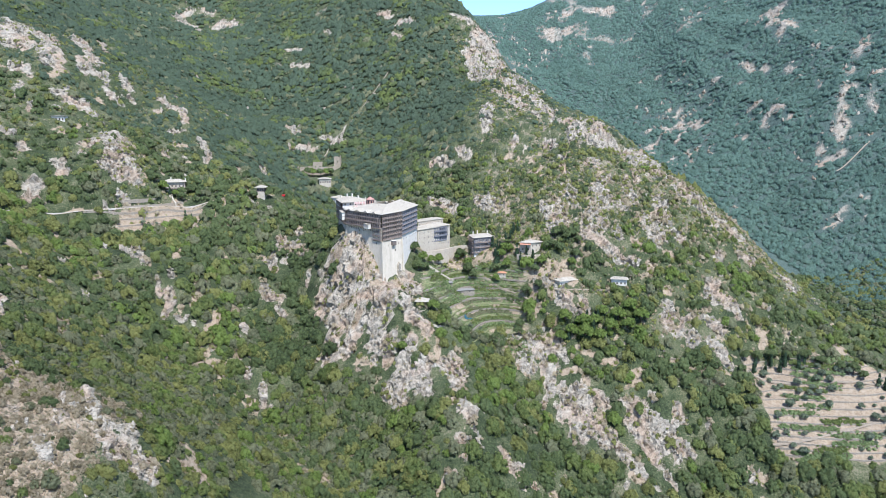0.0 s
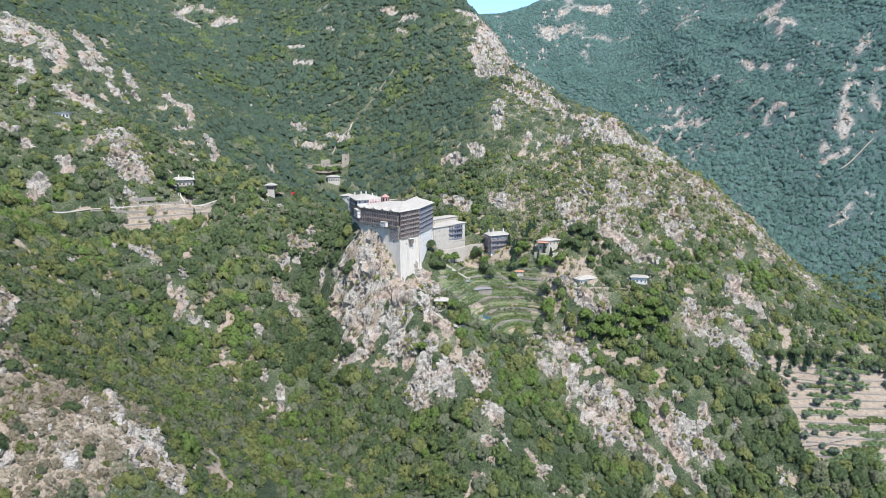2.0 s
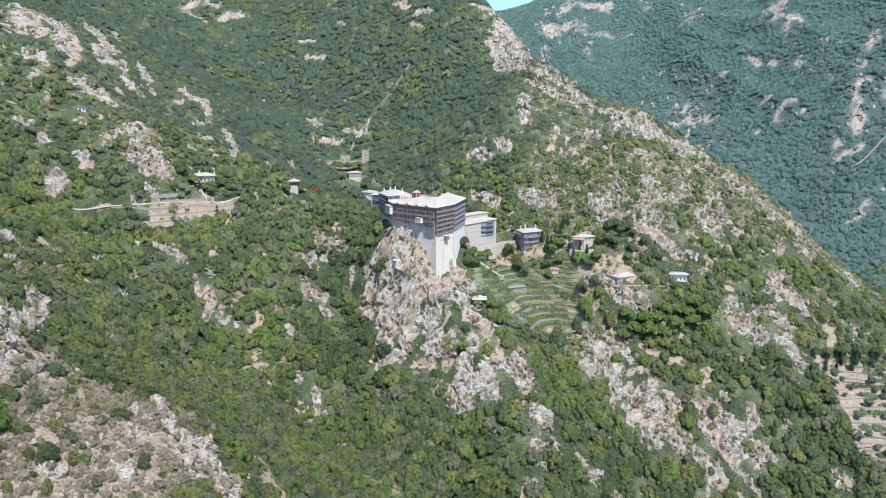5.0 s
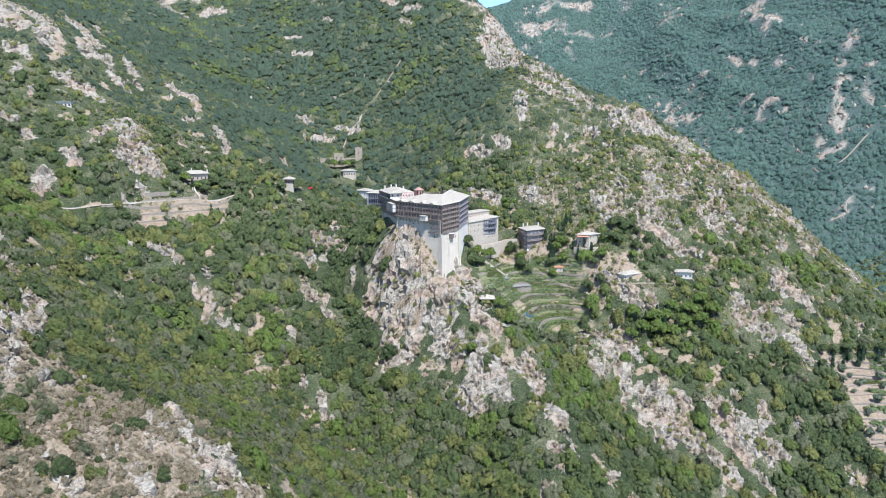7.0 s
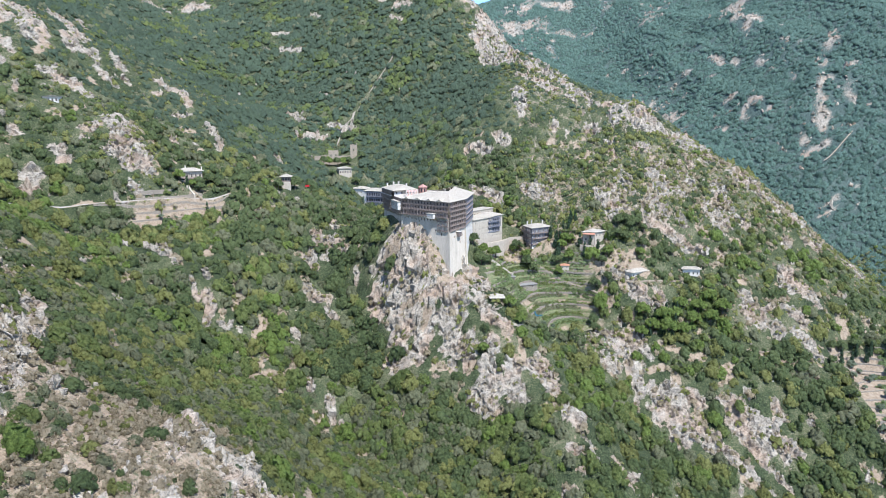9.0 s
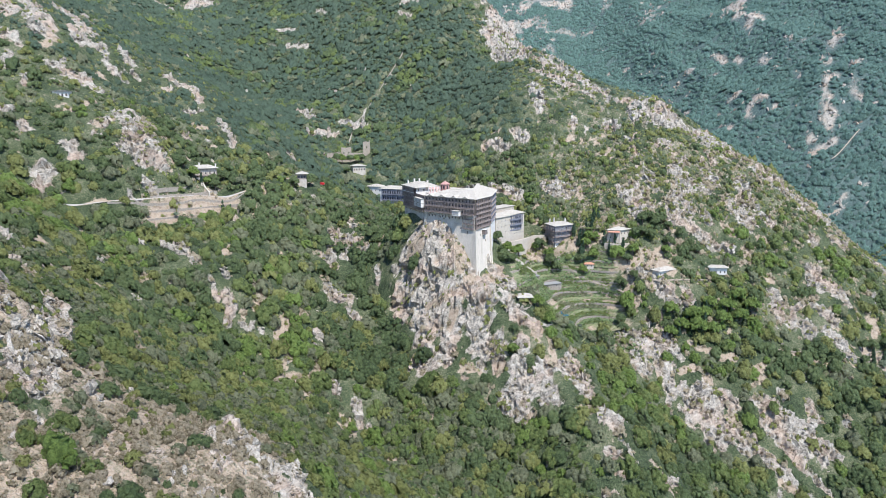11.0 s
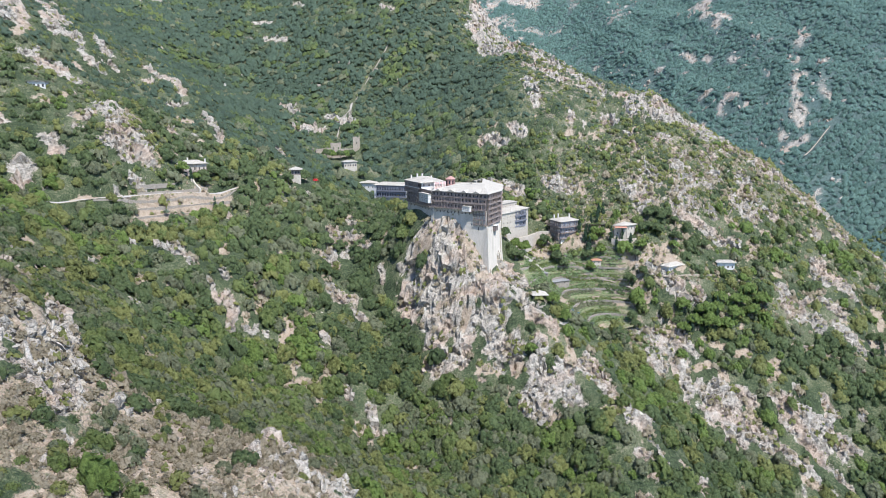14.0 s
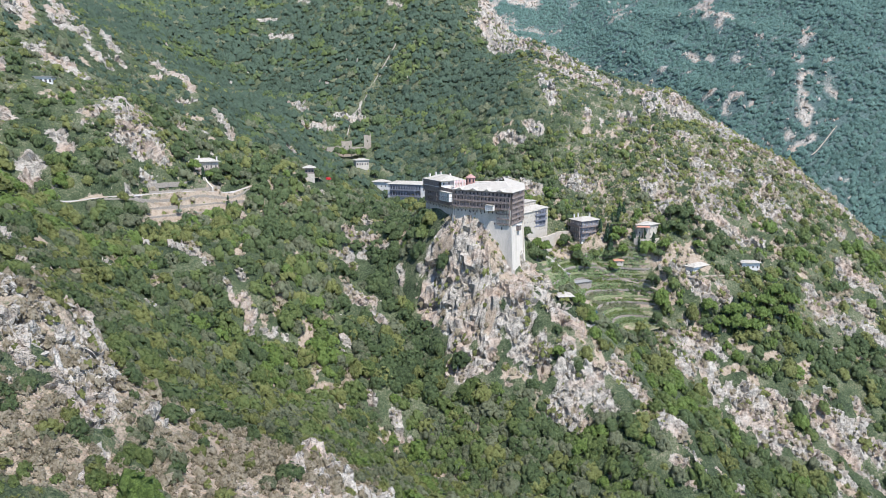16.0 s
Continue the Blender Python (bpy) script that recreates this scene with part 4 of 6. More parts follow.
def plant_woods():
    rng = np.random.default_rng(7)
    near = [crown_template(rng, 12, 4, 2, 30, 0.14, 0.35) for _ in range(16)]
    middle = [crown_template(rng, 7, 4, 2, 12, 0.16, 0.42) for _ in range(14)]
    distant = [crown_template(rng, 7, 5, 1, 0, 0.2, 0.46) for _ in range(12)]
    speck = [crown_template(rng, 4, 4, 1, 0, 0.2, 0.6) for _ in range(12)]
    fine = [crown_template(rng, 10, 4, 2, 26, 0.16, 0.37) for _ in range(14)]
    finest = [crown_template(rng, 17, 4, 2, 44, 0.13, 0.3) for _ in range(12)]
    zones = [
        (finest, wood_zone(rng, (-330, -110, 235, 352), 3.4, (1.7, 2.9), lambda x, y: (x < -60 + (y - 235) * 0.1) & (x > -140 - 0.48 * y) & (y > 235 + np.maximum(0, x + 130)))),
        (fine, wood_zone(rng, (-330, -30, 352, 470), 3.8, (2.0, 3.4), lambda x, y: (x < -60 + (y - 235) * 0.1) & (x > -140 - 0.48 * y) & (y > 235 + np.maximum(0, x + 130)))),
        (near, wood_zone(rng, (-450, 360, 300, 700), 5.9, (3.4, 5.5), lambda x, y: (y < 600) & ~((x < -60 + (y - 235) * 0.1) & (y < 470) & (x > -330)) & (y > 375) & (x > -140 - 0.48 * y) & (x < 0.65 * y + 75) & (x - 0.45 * (700 - y) < 240))),
        (middle, wood_zone(rng, (-450, 360, 600, 700), 5.0, (2.9, 4.8), lambda x, y: (x > -140 - 0.48 * y) & (x - 0.45 * (700 - y) < 240))),
        (distant, wood_zone(rng, (-520, 250, 700, 1000), 5.0, (2.8, 4.6), lambda x, y: x < 150 - (y - 700) * 0.3 + 40)),
        (middle, wood_zone(rng, (300, 700, 500, 1000), 6.6, (2.8, 4.8), lambda x, y: x - 0.45 * (700 - y) > 238)),
        (distant, wood_zone(rng, (-420, 420, -160, 300), 9.5, (3.6, 6.2), lambda x, y: (x > -60) | (y < 230))),
        (speck, wood_zone(rng, (-640, 120, 1000, 1450), 6.4, (3.4, 5.4), lambda x, y: x < 90 - (y - 1000) * 0.2)),
        (speck, wood_zone(rng, (60, 1160, 900, 2750), 7.2, (3.6, 6.2), lambda x, y: (x > 540 - (y - 1000) * 0.33) & (x < 0.5 * y + 330) & ((y > 1000) | (x > 540)))),
    ]
    for k, (templates, (spots, r, h, kind, tone)) in enumerate(zones):
        # all crowns of the far range take the leaf colour with haze painted in
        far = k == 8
        # upper mountain zones, whose oak colour carries a milder haze tint
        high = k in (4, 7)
        cuts = [("oak_wood", kind < 0.47, HAZED_WOOD if far else HAZED_OAK if high else OAK, "dense dark green evergreen oak wood on the hillside"),
                ("maquis_scrub", (kind >= 0.47) & (kind < 0.6), HAZED_WOOD if far else HAZED_OAK if high else MAQUIS, "olive-green maquis scrub on the rocky hillside"),
                ("lush_wood", kind >= 0.75, HAZED_WOOD if far else BRIGHT if high else LUSH, "bright green broadleaf trees in the damp hollows"),
                ("young_wood", (kind >= 0.6) & (kind < 0.75), HAZED_WOOD if far else OAK if high else BRIGHT, "fresh green broadleaf trees among the scrub")]
        dry = (rng.random(len(kind)) < 0.72) & (dry_spur(spots[:, 0], spots[:, 1]) > 0.5)
        r[dry] *= 0.62
        h[dry] *= 0.62
        grey = (np.random.default_rng(k).random(len(kind)) < np.where(k < 2, 0.3, 0.05 if high else 0.12 if k < 3 else 0.18)) & (not far)
        cuts = [(a, b & ~grey & ~dry, c, d) for a, b, c, d in cuts] + [("dry_scrub", dry, DRYBUSH, "dry grey-brown scrub on the near spur"), ("sage_scrub", grey & ~dry, SAGE, "grey-green sage scrub between the trees")]
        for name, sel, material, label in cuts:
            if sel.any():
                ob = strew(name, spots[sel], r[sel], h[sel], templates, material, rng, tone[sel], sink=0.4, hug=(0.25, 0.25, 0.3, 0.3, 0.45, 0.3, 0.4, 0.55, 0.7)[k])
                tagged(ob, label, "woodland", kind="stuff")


def strew_boulders():
    rng = np.random.default_rng(17)
    stones = [boulder_template(rng) for _ in range(14)]
    for box, step, size, shapes, name in (((-290, -130, 250, 390), 2.0, (0.5, 2.8), stones, "spur_boulders"), ((-320, 340, 250, 700), 2.2, (0.5, 2.3), stones, "crag_boulders"), ((-480, 340, 600, 1000), 5.0, (1.2, 3.6), stones, "ridge_boulders"),
                                          ((-480, 140, 560, 1340), 4.0, (1.0, 3.0), stones, "rock_pinnacles"),
                                          ((100, 1150, 1050, 2600), 7.0, (2.0, 5.5), stones, "distant_crags")):
        x, y = jittered(rng, *box, step)
        ok = open_ground(x, y)
        x, y = x[ok], y[ok]
        z, rock = surface(x, y)
        ok = rng.random(len(x)) < rock * 0.55 + 0.012
        if name == "rock_pinnacles":
            ok = (rng.random(len(x)) < 0.8) & (rock > 0.5) & ((x < -215) | (y > 800))
        if name == "distant_crags":
            ok = rng.random(len(x)) < rock * 0.9
        x, y, z = x[ok], y[ok], z[ok]
        r = rng.uniform(size[0], size[1], len(x)) * rng.uniform(0.6, 1.0, len(x))
        ob = strew(name, np.c_[x, y, z], r, r * rng.uniform(0.7, 1.7, len(x)) * (1.35 if "pinnacles" in name else 1.0), shapes, ROCK, rng, sink=0.5, lean=0.5)
        tagged(ob, "angular weathered grey rock blocks on the slope", "rock", kind="stuff")


def scatter_bushes():
    """Low dry bushes on rock, bare soil and round the plots."""
    rng = np.random.default_rng(19)
    shapes = [crown_template(rng, 4, 4, 1, 4, 0.3, 0.55) for _ in range(8)]
    for box, step, material, name, label in (((-300, -120, 245, 350), 1.7, DRYBUSH, "spur_bushes", "dense dry grey bushes on the near spur"), ((-300, 300, 250, 660), 3.0, DRYBUSH, "dry_bushes", "low dry grey-olive bushes among the rocks"), ((-300, 330, 250, 680), 3.6, MAQUIS, "green_bushes", "low green bushes among the rocks"),
                                             ((-460, 250, 600, 1000), 5.0, MAQUIS, "ridge_bushes", "small olive-green bushes on the rocky ridge")):
        x, y = jittered(rng, *box, step)
        z, rock = surface(x, y)
        plot = np.zeros(len(x))
        for cx, cy, r in CLEAR[4:]:
            plot = np.maximum(plot, np.hypot(x - cx, y - cy) < r)
        bare = smooth(0.67, 0.73, fbm(x, y, 15.0, 4, 61))
        chance = np.maximum(np.maximum(np.maximum(rock * 0.3, ridge_zone(x, y) * 0.6), np.maximum(bare, earth_spots(x, y)) * 0.45), plot * 0.28) * (garden_mask(x, y) < 0.3) * (orchard_mask(x, y) < 0.3) * (road_mask(x, y, 3.0) < 0.5)
        if name == "spur_bushes":
            chance = np.maximum(smooth(0.05, 0.5, rock) * 0.22, dry_spur(x, y) * smooth(0.35, 0.6, fbm(x, y, 7.0, 3, 99)))
        ok = (rng.random(len(x)) < chance) & (x > -140 - 0.48 * y) & (x < 0.65 * y + 75)
        for (ax, ay), r in (((-57, 575), 26), ((-45, 552), 14), ((-8, 604), 12), ((34, 608), 9), ((76, 590), 8), ((105, 561), 7), ((148, 565), 7), ((-252, 642), 12), ((-175, 658), 6), ((-89, 704), 14), ((-112, 738), 8), ((-129, 751), 6), ((-160, 686), 7), ((-162, 678), 5)):
            ok &= np.hypot(x - ax, y - ay) > r
        r = rng.uniform(0.5, 1.3, ok.sum()) * (1.5 if "r" in name[:2] else 1.0) * np.exp(rng.normal(0, 0.35, ok.sum()))
        ob = strew(name, np.c_[x, y, z + 0.5 * rock][ok], r, r * rng.uniform(0.7, 1.1, len(r)), shapes, material, rng, np.clip(rng.normal(0.5, 0.25, len(r)), 0, 1), sink=0.35, hug=0.4)
        tagged(ob, label, "bushes", kind="stuff")


plant_woods()
strew_boulders()
scatter_bushes()

# ---------------------------------------------------------------- building kit
BASE = {}


def thing(name, at, label, category, group=""):
    """An Empty at the foot of a thing; its parts are built in world places under it."""
    ob = new(name)
    ob.location = at
    ob.empty_display_size = 1.0
    BASE[ob.name] = Vector(at)
    return tagged(ob, label, category, group)


def part(name, bm, material, parent, label=""):
    """Links a bmesh, built in world places, as one mesh under a thing or a part."""
    me = bpy.data.meshes.new(name)
    bmesh.ops.translate(bm, verts=bm.verts, vec=-BASE[parent.name])
    bm.normal_update()
    bm.to_mesh(me)
    bm.free()
    me.materials.append(material)
    ob = new(name, me)
    ob.parent = parent
    BASE[ob.name] = BASE[parent.name]
    return tagged(ob, label)


def shared(name, me, m, parent, label=""):
    """A part that shares its mesh with others, at the world pose m."""
    ob = new(name, me)
    ob.parent = parent
    ob.matrix_basis = Matrix.Translation(-BASE[parent.name]) @ m
    return tagged(ob, label)


def add_box(bm, m, size, at=(0, 0, 0)):
    """A box in the frame m: at is the middle of its base, size its three sides."""
    sx, sy, sz = size
    v = [bm.verts.new(m @ Vector((at[0] + x * sx / 2, at[1] + y * sy / 2, at[2] + z * sz))) for z in (0, 1) for x, y in ((-1, -1), (1, -1), (1, 1), (-1, 1))]
    for f in ((3, 2, 1, 0), (4, 5, 6, 7), (0, 1, 5, 4), (1, 2, 6, 5), (2, 3, 7, 6), (3, 0, 4, 7)):
        bm.faces.new([v[i] for i in f])


def face_frame(a, b, centre, z=0.0):
    """Frame of a facade: x along it from the viewer's left, y into the building, z up."""
    a, b = Vector((*a, 0)), Vector((*b, 0))
    along = (b - a).normalized()
    out = Vector((along.y, -along.x, 0))
    if out.dot((a + b) / 2 - Vector((*centre, 0))) < 0:
        a, b, along, out = b, a, -along, -out
    m = Matrix((along, -out, Vector((0, 0, 1)))).transposed().to_4x4()
    m.translation = Vector((a.x, a.y, z))
    return m, (b - a).length


def wall_mesh(m, length, z0, z1, holes, depth=0.35, batter=0.0):
    """A wall with real openings: holes are (u0, u1, v0, v1); batter leans the foot outwards."""
    bm = bmesh.new()
    us = sorted({0.0, length, *[h[0] for h in holes], *[h[1] for h in holes]})
    vs = sorted({z0, z1, *[h[2] for h in holes], *[h[3] for h in holes]})

    def at(u, v, w=0.0):
        return m @ Vector((u, w - batter * (z1 - v), v))
    for u0, u1 in zip(us, us[1:]):
        for v0, v1 in zip(vs, vs[1:]):
            cu, cv = (u0 + u1) / 2, (v0 + v1) / 2
            if any(h[0] < cu < h[1] and h[2] < cv < h[3] for h in holes):
                continue
            bm.faces.new([bm.verts.new(at(*p)) for p in ((u0, v0), (u1, v0), (u1, v1), (u0, v1))])
    for u0, u1, v0, v1 in holes:
        ring = ((u0, v0), (u1, v0), (u1, v1), (u0, v1))
        for p, q in zip(ring, ring[1:] + ring[:1]):
            bm.faces.new([bm.verts.new(x) for x in (at(*p), at(*q), at(*q, depth), at(*p, depth))])
    bmesh.ops.remove_doubles(bm, verts=bm.verts, dist=0.001)
    return bm


def unit_frame_mesh():
    """Window frame of one by one metre with a mullion and a transom."""
    bm = bmesh.new()
    one = Matrix()
    for x in (-0.46, 0.46):
        add_box(bm, one, (0.08, 0.10, 1.0), (x, 0, 0))
    add_box(bm, one, (0.06, 0.08, 1.0), (0, 0, 0))
    for z in (0.0, 0.60, 0.92):
        add_box(bm, one, (1.0, 0.09, 0.07), (0, 0, z))
    me = bpy.data.meshes.new("window")
    bm.to_mesh(me)
    bm.free()
    return me


def unit_pane_mesh():
    bm = bmesh.new()
    add_box(bm, Matrix(), (0.98, 0.02, 0.98), (0, 0.05, 0.01))
    me = bpy.data.meshes.new("pane")
    bm.to_mesh(me)
    bm.free()
    me.materials.append(PANE)
    return me


FRAME_MESH, PANE_MESH = {}, unit_pane_mesh()
for _key, _mat in (("white", WHITE), ("timber", TIMBER), ("blue", BLUEWOOD)):
    FRAME_MESH[_key] = unit_frame_mesh()
    FRAME_MESH[_key].materials.append(_mat)


def windows(m, holes, parent, frame_kind="timber", depth=0.28, batter=0.0, z1=0.0):
    for u0, u1, v0, v1 in holes:
        w = depth - batter * (z1 - v0)
        pose_m = m @ Matrix.Translation(((u0 + u1) / 2, w, v0)) @ Matrix.Diagonal((u1 - u0, 1, v1 - v0, 1))
        win = shared("window", FRAME_MESH[frame_kind], pose_m, parent)
        BASE[win.name] = Vector((0, 0, 0))
        pane = new("pane", PANE_MESH)
        pane.parent = win


def row(length, count, z, w, h, start=0.0, stop=None):
    stop = length if stop is None else stop
    gap = (stop - start) / count
    return [(start + (k + 0.5) * gap - w / 2, start + (k + 0.5) * gap + w / 2, z, z + h) for k in range(count)]


def gallery(parent, m, u0, u1, z0, z1, reach, material, post_gap=2.6, braces=True, rail=1.05):
    """A timber balcony: floor, posts, railing and struts under it."""
    g = part("balcony", box_bm(m, (u1 - u0, reach, 0.22), ((u0 + u1) / 2, -reach / 2, z0)), material, parent)
    n = max(2, int(round((u1 - u0) / post_gap)) + 1)
    for k in range(n):
        u = u0 + 0.12 + (u1 - u0 - 0.24) * k / (n - 1)
        part("post", box_bm(m, (0.22, 0.22, z1 - z0 - 0.22), (u, -reach + 0.15, z0 + 0.22)), material, g)
        if braces:
            bm = bmesh.new()
            a, b = Vector((u, 0.0, z0 - reach * 1.0)), Vector((u, -reach + 0.15, z0))
            way = (b - a).normalized()
            side = Vector((1, 0, 0))
            f = Matrix((side, way.cross(side), way)).transposed().to_4x4()
            f.translation = a
            add_box(bm, m @ f, (0.18, 0.18, (b - a).length))
            part("strut", bm, material, g)
    bm = bmesh.new()
    add_box(bm, m, (u1 - u0, 0.10, 0.10), ((u0 + u1) / 2, -reach + 0.15, z0 + rail))
    add_box(bm, m, (u1 - u0, 0.06, 0.55), ((u0 + u1) / 2, -reach + 0.15, z0 + 0.25))
    for k in range(int((u1 - u0) / 0.5)):
        add_box(bm, m, (0.06, 0.06, rail - 0.2), (u0 + 0.25 + k * 0.5, -reach + 0.15, z0 + 0.22))
    part("railing", bm, material, g)
    return g


def box_bm(m, size, at):
    bm = bmesh.new()
    add_box(bm, m, size, at)
    return bm


def offset_ring(pts, out):
    """The plan ring moved outwards by that much; pts run anticlockwise."""
    n, ring = len(pts), []
    for i in range(n):
        a, b, c = Vector(pts[i - 1]), Vector(pts[i]), Vector(pts[(i + 1) % n])
        d1, d2 = (b - a).normalized(), (c - b).normalized()
        n1, n2 = Vector((d1.y, -d1.x)), Vector((d2.y, -d2.x))
        v = (n1 + n2)
        v = v / max(0.3, v.dot(n1))
        ring.append(b + v * out)
    return ring


def anticlockwise(pts):
    area = sum(a[0] * b[1] - b[0] * a[1] for a, b in zip(pts, pts[1:] + pts[:1]))
    return list(pts) if area > 0 else list(pts)[::-1]


def hip_roof(parent, pts, eave, ridge, over, material, thick=0.3, courses=True):
    """A hipped roof over a plan ring, with eaves, up to a ridge of one or two (x, y, z) ends; stone courses lie in steps."""
    pts = anticlockwise(pts)
    ring = offset_ring(pts, over)
    tops = [Vector(r) for r in ridge]

    def top_of(p):
        return min(tops, key=lambda q: (q.xy - p).length)
    bm = bmesh.new()
    n = len(ring)
    steps = 5 if courses else 1
    tip = [top_of(p) for p in ring]
    lift = 0.07 if courses else 0.0
    for k in range(steps):
        a, b = k / steps, (k + 1) / steps
        low = [Vector((*p, eave)).lerp(t, a) + Vector((0, 0, lift * (k > 0))) for p, t in zip(ring, tip)]
        high = [Vector((*p, eave)).lerp(t, b) for p, t in zip(ring, tip)]
        for i in range(n):
            j = (i + 1) % n
            q = [low[i], low[j], high[j], high[i]]
            if (q[2] - q[3]).length < 1e-4:
                q = q[:3]
            bm.faces.new([bm.verts.new(v) for v in q])
    for i in range(n):
        j = (i + 1) % n
        p, q = Vector((*ring[i], eave)), Vector((*ring[j], eave))
        d = Vector((0, 0, thick))
        bm.faces.new([bm.verts.new(v) for v in (p - d, q - d, q, p)])
    bm.faces.new([bm.verts.new((*p, eave - thick)) for p in reversed(ring)])
    return part("roof", bm, material, parent)


def chimney(parent, x, y, z0, height, size=0.9, material=None):
    m = pose(x, y, z0, 0, 0, 35)
    c = part("chimney", box_bm(m, (size, size, height), (0, 0, 0)), material or WHITE, parent)
    part("cap", box_bm(m, (size * 1.35, size * 1.35, 0.25), (0, 0, height)), SLATE, c)


def house(name, label, pts, z0, z1, wall, faces=None, ridge=None, over=0.7, roof=None, category="house", frames="timber", chimneys=(), courses=True):
    """A building on a plan ring: one wall a side with openings, panes and a hipped roof. faces: side -> list of (count, z, w, h) rows."""
    pts = anticlockwise(pts)
    cx, cy = sum(p[0] for p in pts) / len(pts), sum(p[1] for p in pts) / len(pts)
    h = thing(name, (cx, cy, z0), label, category)
    for i in range(len(pts)):
        m, length = face_frame(pts[i], pts[(i + 1) % len(pts)], (cx, cy))
        holes = []
        for spec in (faces or {}).get(i, ()):
            holes += row(length, *spec)
        w = part("wall", wall_mesh(m, length, z0, z1, holes), wall, h)
        windows(m, holes, w, frames)
    ridge = ridge or [(cx, cy, z1 + 2.0)]
    hip_roof(h, pts, z1 + 0.3, ridge, over, roof or SLATE, courses=courses)
    for x, y, z, t in chimneys:
        chimney(h, x, y, z, t)
    return h


# ---------------------------------------------------------------- the monastery on its rock
def build_monastery():
    P = [(-91.5, 598), (-79, 557), (-47.5, 528), (-33.5, 549), (-22.5, 588), (-40, 615), (-74, 612)]
    centre = (-57, 578)
    eave = 127.4
    h = thing("monastery", (-57, 578, 72), "tall pale stone monastery with dark timber balconies on a crag", "monastery")

    # west side, half plaster and half boarded galleries
    m, n = face_frame(P[0], P[1], centre)
    holes = row(n, 6, 109.6, 0.9, 1.5) + row(n, 9, 113.2, 1.0, 1.6)
    w = part("wall", wall_mesh(m, n, 86, 116.4, holes, batter=0.05), PLASTER, h)
    windows(m, holes, w, batter=0.05, z1=116.4)
    holes = row(n, 12, 117.4, 1.2, 1.8) + row(n, 12, 121.2, 1.3, 1.9) + row(n, 12, 124.8, 1.3, 1.8)
    w = part("gallery_wall", wall_mesh(m @ Matrix.Translation((0, -0.9, 0)), n, 116.4, eave, holes), TIMBER, h, "weathered brown timber boarding")
    windows(m @ Matrix.Translation((0, -0.9, 0)), holes, w)
    gallery(h, m, 2, n - 1, 116.2, 120.2, 2.3, TIMBER)
    gallery(h, m, 2, n * 0.5, 120.4, 124.0, 2.3, TIMBER, braces=False)

    # long front
    m, n = face_frame(P[1], P[2], centre)
    low = row(n, 11, 113.0, 0.9, 1.5, 2, n - 9) + [(n - 6.5, n - 5.6, 103.0, 105.2), (n - 9.5, n - 8.7, 110.0, 111.2), (n - 12, n - 11.2, 106, 107.2), (n - 22, n - 21.2, 112.2, 113.4), (n - 30, n - 29.2, 112.6, 113.8)]
    w = part("wall", wall_mesh(m, n, 70, 116.4, low, batter=0.06), PLASTER, h)
    windows(m, low, w, batter=0.06, z1=116.4)
    up = m @ Matrix.Translation((0, -0.7, 0))
    holes = row(n, 15, 117.4, 1.1, 1.8) + row(n, 15, 121.3, 1.15, 1.8) + row(n, 15, 124.7, 1.25, 1.9)
    w = part("gallery_wall", wall_mesh(up, n, 116.4, eave, holes), TIMBER, h, "weathered brown timber boarding")
    windows(up, holes, w)
    gallery(h, m, 0.3, n - 0.3, 116.2, 120.0, 2.3, TIMBER)
    gallery(h, m, 0.3, n - 0.3, 120.2, 123.8, 1.9, TIMBER, braces=False)
    part("string_course", box_bm(m, (n, 0.9, 0.2), (n / 2, -0.85, 123.9)), TIMBER, h)
    for z in (106.6, 109.8, 113.0):
        gallery(h, m, n - 9.5, n - 0.2, z, z + 3.3, 1.5, TIMBER, braces=z < 108)
    # the white bay that hangs on the front
    b = part("oriel", box_bm(m, (5.6, 2.6, 3.4), (n - 13.5, -3.3, 115.4)), WHITE, h, "white plastered hanging bay")
    hm = m @ Matrix.Translation((n - 16.3, -4.62, 0))
    for k in range(3):
        windows(hm, [(0.7 + k * 1.6, 1.6 + k * 1.6, 116.4, 117.8)], b, "timber", 0.0)
    part("cornice", box_bm(m, (6.2, 3.2, 0.25), (n - 13.5, -3.3, 118.8)), SLATE, b)

    # the end over the drop, with five levels of balconies and the buttressed foot
    m, n = face_frame(P[2], P[3], centre)
    low = [(n * 0.62, n * 0.62 + 1.0, 96, 97.6), (n * 0.3, n * 0.3 + 0.9, 101.0, 102.4), (n * 0.8, n * 0.8 + 0.9, 101, 102.4)]
    w = part("wall", wall_mesh(m, n, 70, 106.6, low, batter=0.07), PLASTER, h)
    windows(m, low, w, batter=0.07, z1=106.6)
    holes = sum((row(n, 8, z, 1.1, 1.8) for z in (107.6, 111.0, 114.4, 117.8, 121.2, 124.6)), [])
    w = part("gallery_wall", wall_mesh(m @ Matrix.Translation((0, -0.3, 0)), n, 106.6, eave, holes), DARKWOOD, h, "dark weathered boarding")
    windows(m @ Matrix.Translation((0, -0.3, 0)), holes, w)
    for k, z in enumerate((106.6, 110.0, 113.4, 116.8, 120.2, 123.4)):
        gallery(h, m, 0.2, n - 0.2, z, z + 3.4 if k < 5 else eave - 0.3, 0.9 + 0.08 * k, TIMBER, braces=k == 0)
    bx = part("hanging_closet", box_bm(m, (4.2, 2.2, 3.4), (n * 0.52, -1.3, 101.6)), DARKWOOD, h, "dark timber closet hung under the balconies")
    part("closet_roof", box_bm(m, (4.8, 2.8, 0.3), (n * 0.52, -1.3, 105.0)), WHITE, bx)
